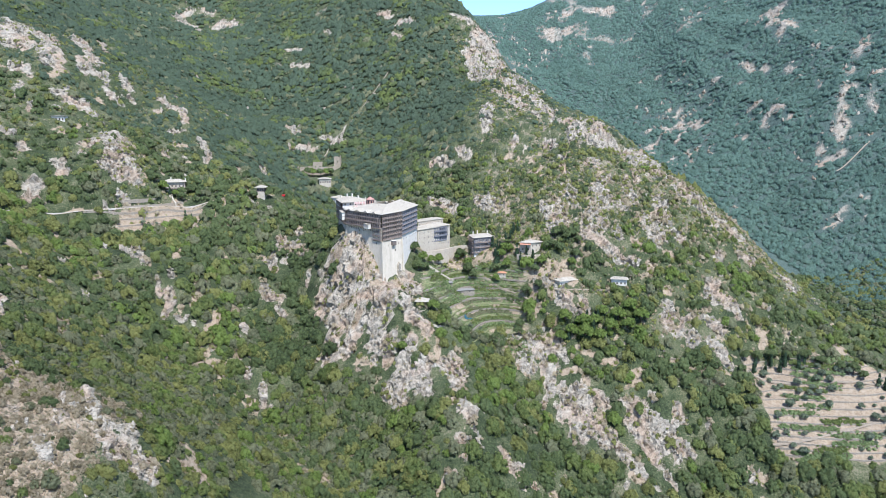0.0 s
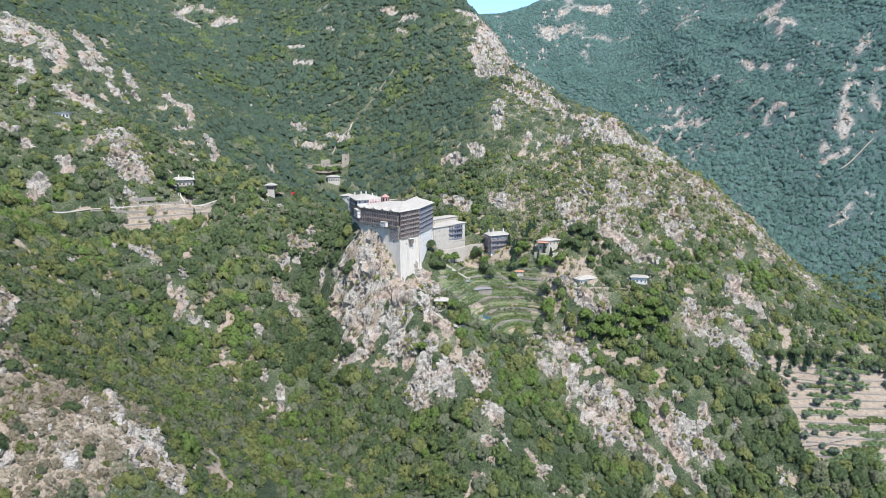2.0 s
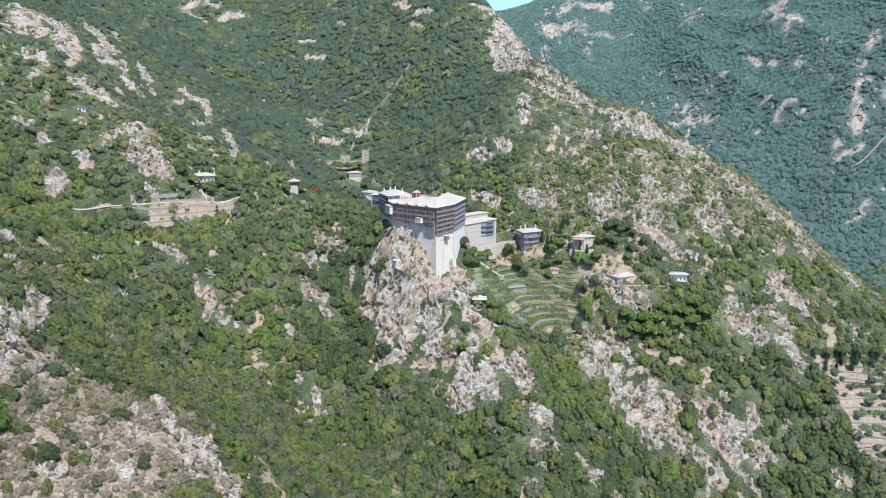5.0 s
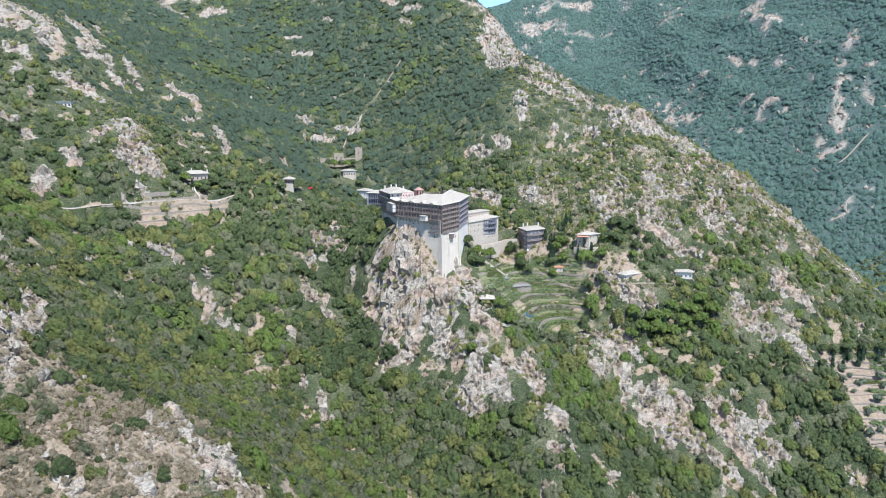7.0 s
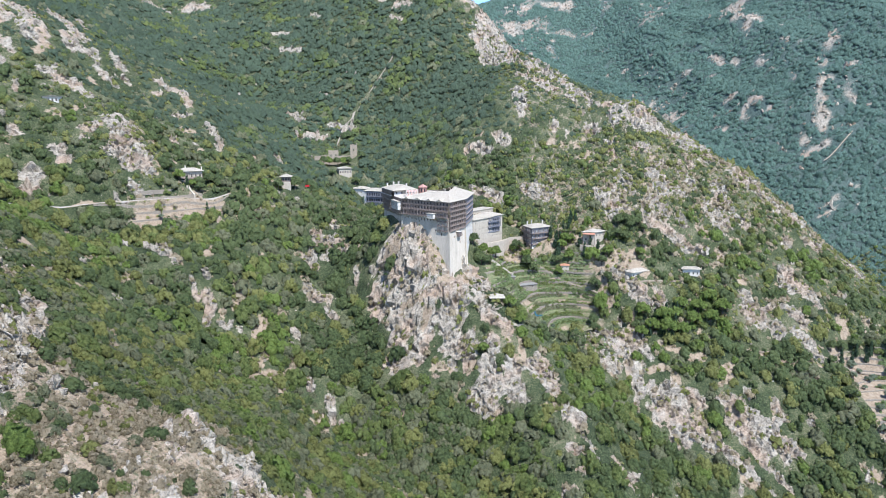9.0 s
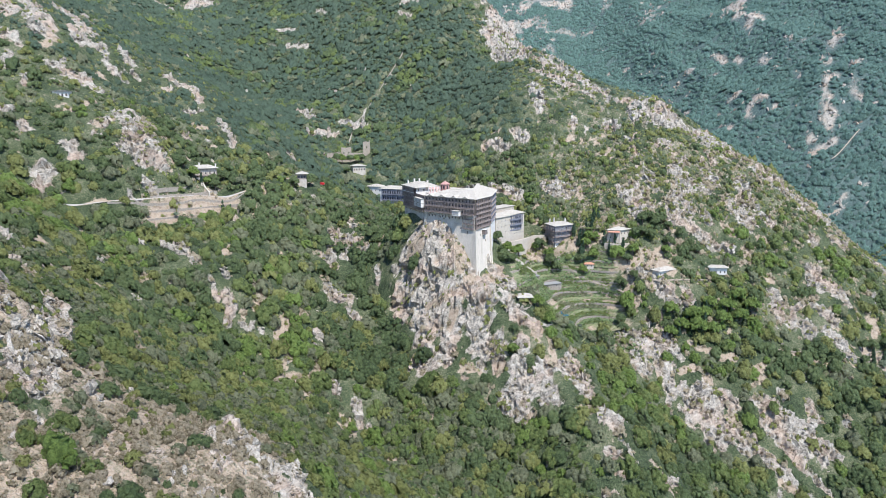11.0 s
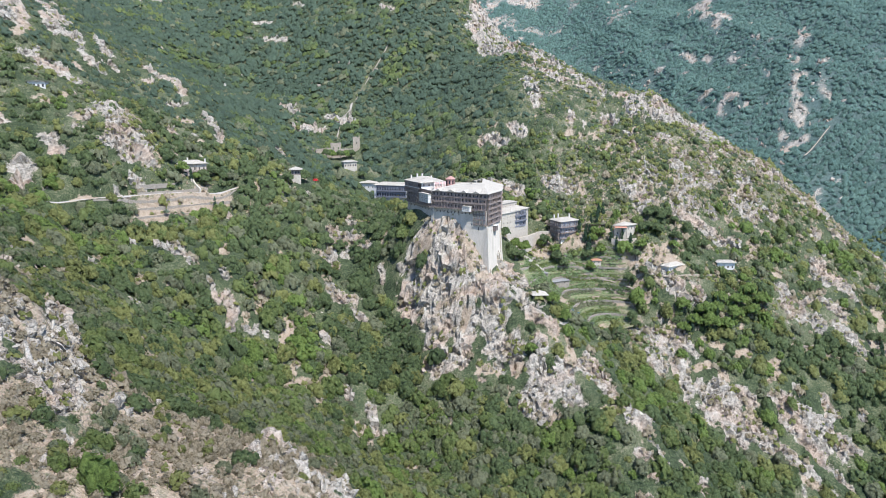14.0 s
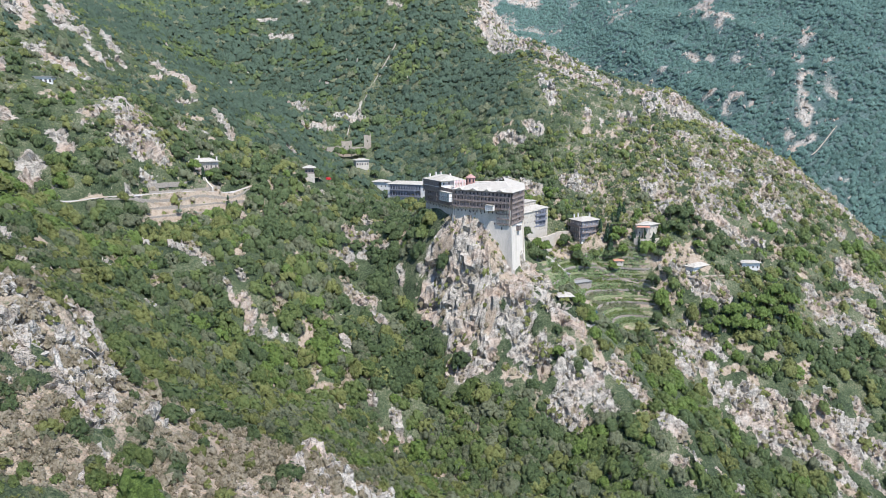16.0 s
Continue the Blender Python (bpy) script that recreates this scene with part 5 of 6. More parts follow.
    # buttresses close the battered corners
    for q, lean_a, lean_b, z_top in ((1, 0.05, 0.06, 116), (2, 0.06, 0.07, 106), (3, 0.07, 0.02, 106)):
        ma, la = face_frame(P[q - 1], P[q], centre)
        mb, lb = face_frame(P[q], P[q + 1], centre)
        out_a, out_b = -ma.col[1].xyz, -mb.col[1].xyz
        c = Vector((*P[q], 0))
        bm = bmesh.new()
        for z in (70.0, 88.0, z_top):
            a, b = lean_a * (z_top - z + 8) + 0.15, lean_b * (z_top - z + 8) + 0.15
            wide = 0.7 + 0.05 * (z_top - z)
            tip = c + (out_a + out_b).normalized() * (max(a, b) / max(0.5, (out_a + out_b).normalized().dot(out_a)) * (1.15 if q == 2 else 1.0))
            for v in (c + out_a * a - ma.col[0].xyz * wide, c + out_b * b + mb.col[0].xyz * wide, tip, c - out_a - out_b):
                bm.verts.new((v.x, v.y, z))
        bmesh.ops.convex_hull(bm, input=bm.verts)
        part("buttress", bm, PLASTER, h)

    # the long right side, plain boarding over white plaster
    m, n = face_frame(P[3], P[4], centre)
    low = row(n, 5, 103.0, 0.95, 1.6) + row(n, 5, 98.6, 0.9, 1.5) + row(n, 4, 94.2, 0.8, 1.3)
    w = part("wall", wall_mesh(m, n, 74, 108.0, low, batter=0.02), WHITE, h)
    windows(m, low, w, batter=0.02, z1=108.0)
    holes = sum((row(n, 9, z, 1.2, 1.9) for z in (109.4, 113.0, 116.6, 120.2, 123.8)), [])
    w = part("gallery_wall", wall_mesh(m @ Matrix.Translation((0, -0.4, 0)), n, 108.0, eave, holes), BLUEWOOD, h, "grey weathered boarding with rows of windows")
    windows(m @ Matrix.Translation((0, -0.4, 0)), holes, w, "white")
    for z in (108.0, 111.8, 115.4, 119.0, 122.6):
        part("string_course", box_bm(m, (n, 0.9, 0.2), (n / 2, -0.6, z)), TIMBER, h)
    # back walls close the block
    for a, b in ((P[4], P[5]), (P[5], P[6]), (P[6], P[0])):
        m, n = face_frame(a, b, centre)
        holes = row(n, max(3, int(n / 5)), 118, 1.0, 1.6)
        w = part("wall", wall_mesh(m, n, 80, eave, holes), PLASTER, h)
        windows(m, holes, w)
    deck = anticlockwise([(-84, 584), (-76, 560), (-60, 570), (-34, 600), (-40, 612), (-74, 610), (-89, 598)])
    bm = bmesh.new()
    bm.faces.new([bm.verts.new((*p, 125.5)) for p in deck])
    part("court", bm, SLATE, h, "paved inner court")
    # roof of the main block
    r = hip_roof(h, [P[1], P[2], P[3], P[4], (-40, 604), (-66, 572)], eave + 0.2, [(-58, 561, 132.2), (-45, 554, 132.6), (-37, 588, 132.4)], 1.5, SLATE)
    for x, y, z in ((-52, 556, 131.0), (-42, 575, 131.6), (-36, 590, 131.2), (-60, 560, 130.4), (-47, 566, 131.8)):
        bm = bmesh.new()
        mm = pose(x, y, z, 0, 0, 40)
        add_box(bm, mm, (1.5, 1.8, 1.0))
        add_box(bm, mm, (1.9, 2.2, 0.2), (0, 0, 1.0))
        part("dormer", bm, STONEWORK, r)
    # small gables over the eaves of the front
    m, n = face_frame(P[1], P[2], centre)
    for u, wide in ((n * 0.12, 5.0), (n * 0.36, 7.5), (n * 0.6, 5.0), (n * 0.82, 6.0)):
        bm = bmesh.new()
        v = [bm.verts.new(m @ Vector(q)) for q in ((u - wide / 2, -1.7, eave + 0.1), (u + wide / 2, -1.7, eave + 0.1), (u, -1.7, eave + 1.6), (u - wide / 2, 3.5, eave + 1.0), (u + wide / 2, 3.5, eave + 1.0), (u, 6.0, eave + 2.1))]
        for f in ((0, 1, 2), (0, 2, 5, 3), (1, 4, 5, 2)):
            bm.faces.new([v[i] for i in f])
        part("gable", bm, SLATE, r)
    # taller west pavilion with its own roof
    A, B, C, D = (-92, 599), (-84.5, 575), (-68, 584), (-75, 608)
    pc = (-80, 592)
    m, n = face_frame(A, B, pc)
    holes = row(n, 8, 128.2, 1.3, 1.9) + row(n, 8, 124.4, 1.2, 1.7)
    w = part("pavilion_wall", wall_mesh(m @ Matrix.Translation((0, -1.6, 0)), n, 123.4, 131.2, holes), TIMBER, h, "brown glazed timber gallery")
    windows(m @ Matrix.Translation((0, -1.6, 0)), holes, w)
    part("floor_band", box_bm(m, (n, 0.5, 0.3), (n / 2, -1.8, 127.2)), WHITE, h)
    for a, b, cols in ((B, C, 4), (C, D, 5), (D, A, 4)):
        m, n = face_frame(a, b, pc)
        holes = row(n, cols, 128.4, 1.2, 1.8)
        w = part("pavilion_wall", wall_mesh(m, n, 124.5, 131.2, holes), WHITE, h, "white plastered pavilion wall")
        windows(m, holes, w)
    hip_roof(h, [A, B, C, D], 131.4, [(-82, 594, 134.6), (-77, 588, 134.6)], 1.8, SLATE)
    for x, y, z, t in ((-89, 597, 131.5, 3.4), (-84, 601, 131.8, 3.8), (-80, 603, 131.8, 3.8), (-74, 598, 131.8, 2.6)):
        chimney(h, x, y, z, t, 1.0)
    # white oriel at the corner
    m, n = face_frame(B, P[1], centre)
    o = part("oriel", box_bm(m, (n * 0.75, 2.4, 6.0), (n * 0.6, -2.2, 118.8)), WHITE, h, "white plastered corner bay with brown shutters")
    om = m @ Matrix.Translation((0, -3.42, 0))
    for z in (119.4, 122.2):
        windows(om, row(n, 4, z, 1.1, 1.6, n * 0.28, n * 0.92), o, "timber", 0.0)
    part("cornice", box_bm(m, (n * 0.8, 3.2, 0.3), (n * 0.6, -2.2, 124.8)), SLATE, o)
    part("floor_band", box_bm(m, (n * 0.76, 2.5, 0.25), (n * 0.6, -2.2, 121.6)), TIMBER, o)
    return h


def build_church():
    c = thing("church_dome", (-62, 583, 125.5), "red brick church dome with arcade behind the roofs", "dome")
    bm = bmesh.new()
    bmesh.ops.create_cone(bm, cap_ends=True, segments=8, radius1=3.4, radius2=3.4, depth=7.4, matrix=pose(-62, 583, 129.2))
    part("drum", bm, BRICK, c)
    bm = bmesh.new()
    bmesh.ops.create_cone(bm, cap_ends=True, segments=8, radius1=4.0, radius2=0.5, depth=2.2, matrix=pose(-62, 583, 134.0))
    part("cap", bm, BRICK, c)
    for k in range(8):
        a = math.radians(22.5 + 45 * k)
        m = pose(-62 + 3.18 * math.cos(a), 583 + 3.18 * math.sin(a), 129.6, 0, 0, math.degrees(a) + 90)
        part("arch_window", box_bm(m, (1.0, 0.3, 2.4), (0, 0, 0)), PANE, c)
    a = thing("arcade", (-70, 579, 125.5), "pink and white arcaded church wall above the roofs", "wall")
    m, n = face_frame((-75, 577), (-64, 583), (-70, 590))
    holes = row(n, 5, 127.4, 1.2, 2.2)
    part("wall", wall_mesh(m, n, 125.5, 131.2, holes), plain("pink plaster", (0.55, 0.36, 0.30), 0.9), a)
    for k in range(6):
        part("pilaster", box_bm(m, (0.5, 0.5, 5.9), (k * n / 5, 0, 125.5)), WHITE, a)


build_monastery()
build_church()


# ---------------------------------------------------------------- the other houses
def build_houses():
    # east wing with blue-grey balconies above the retaining wall
    e = house("east_wing", "pale stone wing with blue-grey timber balconies and slab roof", [(-22, 587), (-3.5, 605), (-11.5, 613), (-30, 596)], 78, 105.6, STONEWORK,
              {0: [(5, 101.5, 0.9, 1.5), (5, 97.2, 0.9, 1.5), (5, 92.8, 0.8, 1.3)], 1: [(3, 101.5, 0.9, 1.5)]}, [(-22, 595, 108.2), (-10, 606, 108.2)], 0.8, frames="white", category="building")
    w = house("balcony_house", "stone house with blue-grey glazed balconies and pale slab roof", [(-12.7, 597), (6.2, 614), (-2, 623), (-21, 606)], 78, 106.2, STONEWORK,
              {0: [(9, 89.8, 0.9, 1.3)], 1: [(3, 101, 0.9, 1.5), (3, 96, 0.9, 1.5)]}, [(-10, 608, 109.0), (-4, 613, 109.0)], 0.9, frames="white", category="building")
    m, n = face_frame((-12.7, 597), (6.2, 614), (-8, 610))
    mm = m @ Matrix.Translation((0, -0.5, 0))
    for z in (93.0, 97.4, 101.6):
        holes = row(n * 0.62, 7, z + 0.9, 1.5, 2.3)
        part_m = mm @ Matrix.Translation((n * 0.22, 0, 0))
        g = part("gallery_wall", wall_mesh(part_m, n * 0.62, z, z + 4.2, holes), BLUEWOOD, w, "blue-grey glazed timber gallery")
        windows(part_m, holes, g, "blue")
        if z > 95:
            gallery(w, mm, n * 0.22, n * 0.84, z, z + 4.0, 1.1, BLUEWOOD, braces=False)
    for z in (97.6, 101.8):
        windows(m @ Matrix.Translation((0, -0.3, 0)), row(n * 0.2, 2, z, 0.9, 1.5) + row(n, 1, z, 0.9, 1.5, n * 0.87, n), w, "white")
    r = thing("rear_wing", (-20, 618, 86), "low stone building with flat pale roof behind the wing", "building")
    m, n = face_frame((-22, 604), (0, 626), (-20, 630))
    holes = row(n, 8, 106.8, 0.9, 1.3)
    g = part("wall", wall_mesh(m, n, 86, 110.4, holes), STONEWORK, r)
    windows(m, holes, g)
    hip_roof(r, [(-22, 604), (0, 626), (-6, 632), (-28, 610)], 110.6, [(-18, 614, 112), (-10, 622, 112)], 0.6, SLATE)
    # guesthouse with balconies on every floor
    pts = [(24, 612), (27.5, 597), (44.5, 605), (41, 619)]
    gh = house("guesthouse", "four-storey guesthouse with grey timber balconies and pale roof", pts, 76, 97.0, BLUEWOOD,
               {}, [(31, 608, 99.2), (38, 611, 99.2)], 1.2, category="house", chimneys=((27, 612, 97.5, 3.2), (31, 614, 98, 3.2), (40, 613, 98, 3.2)))
    c = (34, 608)
    for a, b, cols in ((pts[1], pts[2], 7), (pts[0], pts[1], 5)):
        m, n = face_frame(a, b, c)
        part("base_wall", wall_mesh(m @ Matrix.Translation((0, -0.5, 0)), n, 72, 83.4, row(n, cols - 2, 81, 0.8, 1.2)), WHITE, gh, "white plastered base")
        for z in (83.6, 88.0, 92.4):
            windows(m @ Matrix.Translation((0, -0.12, 0)), row(n, cols, z + 0.9, 1.4, 2.2), gh, "white", 0.0)
            gallery(gh, m, 0, n, z, z + 4.2, 1.8, TIMBER, braces=z < 84)
    # white house with the orange awning
    pts = [(67, 586), (76, 583.5), (86, 589), (78, 597)]
    wh = house("white_house", "white plastered house with pale hipped roof and orange awning", pts, 80, 95.0, STONEWORK, {1: [(3, 91.6, 1.0, 1.5), (3, 87.5, 0.9, 1.3)], 0: [(2, 88.5, 1.0, 1.6)]}, [(76, 589.5, 97.4)], 1.0)
    m, n = face_frame(pts[0], pts[1], (76, 590))
    bm = bmesh.new()
    add_box(bm, m @ pose(n / 2, -1.6, 94.0, 14, 0, 0), (n, 3.2, 0.12))
    part("awning", bm, AWNING, wh, "faded orange awning")
    for k in range(3):
        part("post", box_bm(m, (0.25, 0.25, 10.4), (0.4 + k * (n - 0.8) / 2, -2.8, 83.2)), TIMBER, wh)
    # low white-roofed huts on the slope
    house("slope_house", "low white house with pale hipped roof on the slope", [(97, 554), (113, 561), (110, 567), (94, 560)], 55, 68.0, WHITE, {0: [(5, 64.9, 1.0, 1.6)], 1: [(2, 64.9, 1.0, 1.6)]}, [(100, 559, 70.4), (107, 562, 70.4)], 1.4)
    house("cottage", "small white cottage with flat pale roof", [(141.5, 563), (154, 560), (155.5, 567), (143, 570)], 58, 68, WHITE, {0: [(4, 63.8, 1.1, 1.8)], 1: [(2, 63.8, 1.1, 1.6)]}, [(145, 566, 69.6), (152, 564.5, 69.6)], 1.2)
    g = thing("pavilion_hut", (-16, 511, 56), "small open hut with pale pyramid roof on the cliff edge", "hut")
    for x, y in ((-20.5, 507.5), (-12, 507), (-11.5, 514.5), (-20, 515), (-16.2, 507.2)):
        part("post", box_bm(pose(x, y, 52), (0.35, 0.35, 11.4), (0, 0, 0)), TIMBER, g)
    m, n = face_frame((-20, 515), (-11.5, 514.5), (-16, 500))
    part("back_wall", box_bm(m, (n, 0.3, 11), (n / 2, 0, 52)), DARKWOOD, g)
    part("floor", box_bm(pose(-16, 511, 57.6), (9.5, 8.5, 0.4), (0, 0, 0)), TIMBER, g)
    hip_roof(g, [(-20.5, 507.5), (-12, 507), (-11.5, 514.5), (-20, 515)], 63.6, [(-16, 511, 65.8)], 1.2, SLATE)
    # garden sheds
    for name, pts, z in (("garden_shed", [(11, 567), (27, 572), (25, 578), (9, 573)], 0.0), ("tool_shed", [(1, 564), (8, 566), (7, 571), (0, 569)], 0.0)):
        z = float(surface(*np.array(pts, float).T)[0].mean()) + 0.6
        house(name, "low grey garden shed with flat roof", pts, z - 7, z, DRYSTONE, {0: [(2, z - 1.8, 0.9, 1.0)]}, [(sum(p[0] for p in pts) / 4, sum(p[1] for p in pts) / 4, z + 0.9)], 0.6, GREYROOF, "shed", courses=False)
    # long western annex with balconies, and the small house at its end
    pts = [(-109, 708), (-74, 690), (-69, 700), (-104, 718)]
    an = house("annex", "long white annex with dark blue balconies and pale slab roof", pts, 100, 117.6, WHITE, {}, [(-101, 710, 120.4), (-77, 698, 120.4)], 1.0, category="building")
    c = (-89, 704)
    m, n = face_frame(pts[0], pts[1], c)
    for z in (107.2, 112.4):
        holes = row(n * 0.72, 12, z + 0.9, 1.5, 2.6)
        mm = m @ Matrix.Translation((n * 0.06, -0.4, 0))
        gw = part("gallery_wall", wall_mesh(mm, n * 0.72, z, z + 5.0, holes), BLUEWOOD, an, "dark blue-grey gallery")
        windows(mm, holes, gw, "blue")
        gallery(an, m @ Matrix.Translation((0, -0.4, 0)), n * 0.06, n * 0.78, z, z + 5.0, 1.3, BLUEWOOD, braces=False)
    windows(m, row(n, 2, 112.6, 1.0, 1.6, n * 0.8, n), an, "timber", -0.1)
    m, n = face_frame(pts[1], pts[2], c)
    windows(m, row(n, 3, 112.6, 1.0, 1.6) + row(n, 3, 107.8, 1.0, 1.6), an, "timber", -0.1)
    chimney(an, -79, 699, 119, 2.6)
    house("small_house", "small white house with pale roof beside the annex", [(-122, 738), (-107, 730), (-102, 739), (-117, 747)], 100, 117.0, WHITE, {0: [(4, 112.6, 1.0, 1.6), (4, 107.6, 1.0, 1.6)], 1: [(2, 112.6, 1.0, 1.6), (2, 107.6, 1.0, 1.6)]}, [(-112, 739, 119.4)], 1.0)
    # house above the road with a veranda
    pts = [(-260, 637), (-241.5, 644), (-245, 653), (-263, 646)]
    rh = house("road_house", "white house with veranda and pale hipped roof above the road", pts, 128, 142.2, STONEWORK, {0: [(6, 137.6, 1.1, 2.0)], 1: [(2, 138.4, 1.0, 1.5)]}, [(-256, 643.5, 145), (-248, 646.5, 145)], 1.6, chimneys=((-255, 645, 143.6, 3.0), (-243, 649, 142, 3.4)))
    m, n = face_frame(pts[0], pts[1], (-252, 645))
    gallery(rh, m, 0, n, 136.4, 141.6, 2.2, TIMBER, braces=False)
    for a, b, z0, z1 in (((-266, 633), (-252, 634), 122, 135.5), ((-252, 634), (-250, 626), 118, 132)):
        m, n = face_frame(a, b, (-255, 650))
        part("terrace_wall", box_bm(m, (n, 1.2, z1 - z0), (n / 2, 0.6, z0)), BEIGE, rh)
    # look-out cabin on its stone base
    cb = house("lookout_cabin", "small square cabin with pale pyramid roof on a stone base", [(-178.5, 657.5), (-171.5, 657.5), (-171.5, 664.5), (-178.5, 664.5)], 131.2, 135.6, TIMBER, {0: [(3, 132.4, 1.5, 2.0)], 1: [(3, 132.4, 1.5, 2.0)], 3: [(3, 132.4, 1.5, 2.0)]}, [(-175, 661, 138.0)], 1.8)
    part("stone_base", box_bm(pose(-175, 661, 116), (7.8, 7.8, 15.2), (0, 0, 0)), STONEWORK, cb, "pale masonry base")
    # far cottage high on the west flank
    house("hillside_cottage", "white cottage with three dark windows high on the hillside", [(-364, 650), (-352, 650), (-352, 657), (-364, 657)], 192, 202.6, WHITE, {0: [(4, 198.8, 1.6, 2.2)]}, [(-360, 653.5, 203.6), (-356, 653.5, 203.6)], 0.9, GREYROOF)
    # ruined walls and tower at the head of the ravine
    ru = thing("ruined_walls", (-138, 782, 138), "roofless pale stone ruin with a broken tower", "ruin")
    for a, b, z1, cols in (((-160, 772), (-146, 776), 146, 3), ((-146, 776), (-136, 779), 151, 2), ((-136, 779), (-124, 786), 146, 2), ((-124, 786), (-117, 790), 156, 1), ((-117, 790), (-117, 797), 157, 1), ((-160, 772), (-162, 782), 144, 2)):
        m, n = face_frame(a, b, (-140, 800))
        holes = row(n, cols, z1 - 4.6, 1.1, 2.0)
        bm = wall_mesh(m, n, 128, z1, holes, 0.9)
        steps = int(n / 0.7)
        for k in range(steps):
            rise = 0.2 + 2.6 * float(fbm(np.array([k * 0.7 + a[0]]), np.array([a[1] * 1.0]), 5.0, 3, 101)[0]) * (1.4 if z1 > 150 else 0.8)
            add_box(bm, m, (n / steps - 0.02, 0.9, rise), ((k + 0.5) * n / steps, 0.45, z1 - 0.05))
        part("wall", bm, RUBBLE, ru)
    house("ruin_house", "small pale stone house below the ruin", [(-134, 746), (-122, 750), (-124, 756), (-136, 752)], 124, 136.0, STONEWORK, {0: [(5, 131.6, 1.2, 2.0)]}, [(-131, 751, 137.8), (-127, 752.5, 137.8)], 1.0)
    # parked red van and a blue tarpaulin
    v = thing("van", (-163, 672, 127), "small red van parked beside the track", "van")
    gz = float(surface(np.array([-160.0]), np.array([690.0]))[0][0])
    m = pose(-160, 690, gz + 0.15, 0, 0, 20)
    BASE[v.name] = Vector((-160, 690, gz + 0.15))
    v.location = (-160, 690, gz + 0.15)
    bm = bmesh.new()
    add_box(bm, m, (4.6, 1.9, 1.0), (0, 0, 0.4))
    add_box(bm, m, (3.4, 1.7, 0.8), (-0.4, 0, 1.4))
    bmesh.ops.bevel(bm, geom=bm.edges[:], offset=0.12, segments=2, affect="EDGES")
    part("body", bm, RED, v)
    for x in (-1.4, 1.4):
        for y in (-0.9, 0.9):
            bm = bmesh.new()
            bmesh.ops.create_cone(bm, cap_ends=True, segments=14, radius1=0.36, radius2=0.36, depth=0.24, matrix=m @ pose(x, y, 0.36, 90, 0, 0))
            part("wheel", bm, DARKWOOD, v, "dark tyre")
    part("windscreen", box_bm(m, (0.06, 1.4, 0.6), (1.32, 0, 1.5)), PANE, v)


build_houses()

# ---------------------------------------------------------------- roads, walls, terraces
def ground_z(x, y):
    return surface(np.atleast_1d(np.asarray(x, float)), np.atleast_1d(np.asarray(y, float)))[0]


def resample(line, step):
    p = np.array(line, float)
    d = np.r_[0, np.cumsum(np.hypot(*np.diff(p, axis=0).T))]
    s = np.arange(0, d[-1] + 1e-6, step)
    return np.c_[np.interp(s, d, p[:, 0]), np.interp(s, d, p[:, 1])]


def ribbon(name, line, width, material, label, category, lift=0.25, step=2.5):
    """A road or path laid on the ground: a slab with edges, bent to the slope."""
    p = resample(line, step)
    tan = np.gradient(p, axis=0)
    tan /= np.linalg.norm(tan, axis=1)[:, None]
    side = np.c_[-tan[:, 1], tan[:, 0]]
    z = np.maximum(ground_z(*p.T), 0.5 * (ground_z(*(p + side * width / 2).T) + ground_z(*(p - side * width / 2).T)))
    z = np.convolve(np.pad(z, 3, mode="edge"), np.ones(7) / 7, mode="valid") + lift
    bm = bmesh.new()
    rings = []
    for q, s, h in zip(p, side, z):
        rings.append([bm.verts.new((*(q + s * o), h + dz)) for o, dz in ((-width / 2 - 0.4, -0.8), (-width / 2, 0), (width / 2, 0), (width / 2 + 0.4, -0.8))])
    for a, b in zip(rings, rings[1:]):
        for i in range(3):
            bm.faces.new((a[i], a[i + 1], b[i + 1], b[i]))
    me = bpy.data.meshes.new(name)
    bmesh.ops.recalc_face_normals(bm, faces=bm.faces)
    bm.to_mesh(me)
    bm.free()
    me.materials.append(material)
    return tagged(new(name, me), label, category, kind="structure")


def stone_wall(name, line, height, thick, material, label, group="", below=1.5, top=None, wobble=0.25, rng=random.Random(3)):
    """A free or retaining wall along a line, its coping uneven."""
    p = resample(line, 1.6)
    if len(p) < 3:
        return None
    tan = np.gradient(p, axis=0)
    tan /= np.maximum(1e-6, np.linalg.norm(tan, axis=1))[:, None]
    side = np.c_[-tan[:, 1], tan[:, 0]] * thick / 2
    z = ground_z(*p.T) if top is None else np.full(len(p), top - height)
    z = np.convolve(np.pad(z, 3, mode="edge"), np.ones(7) / 7, mode="valid")
    bm = bmesh.new()
    rings = []
    for q, s, h in zip(p, side, z):
        t = h + height + rng.uniform(-wobble, wobble)
        rings.append([bm.verts.new((q[0] + s[0] * k, q[1] + s[1] * k, v)) for k, v in ((-1.15, h - below), (-1, t), (1, t), (1.15, h - below))])
    for a, b in zip(rings, rings[1:]):
        for i in range(3):
            bm.faces.new((a[i], a[i + 1], b[i + 1], b[i]))
    bm.faces.new(rings[0])
    bm.faces.new(rings[-1][::-1])
    bmesh.ops.recalc_face_normals(bm, faces=bm.faces)
    me = bpy.data.meshes.new(name)
    bm.to_mesh(me)
    bm.free()
    me.materials.append(material)
    return tagged(new(name, me), label, "wall", group)


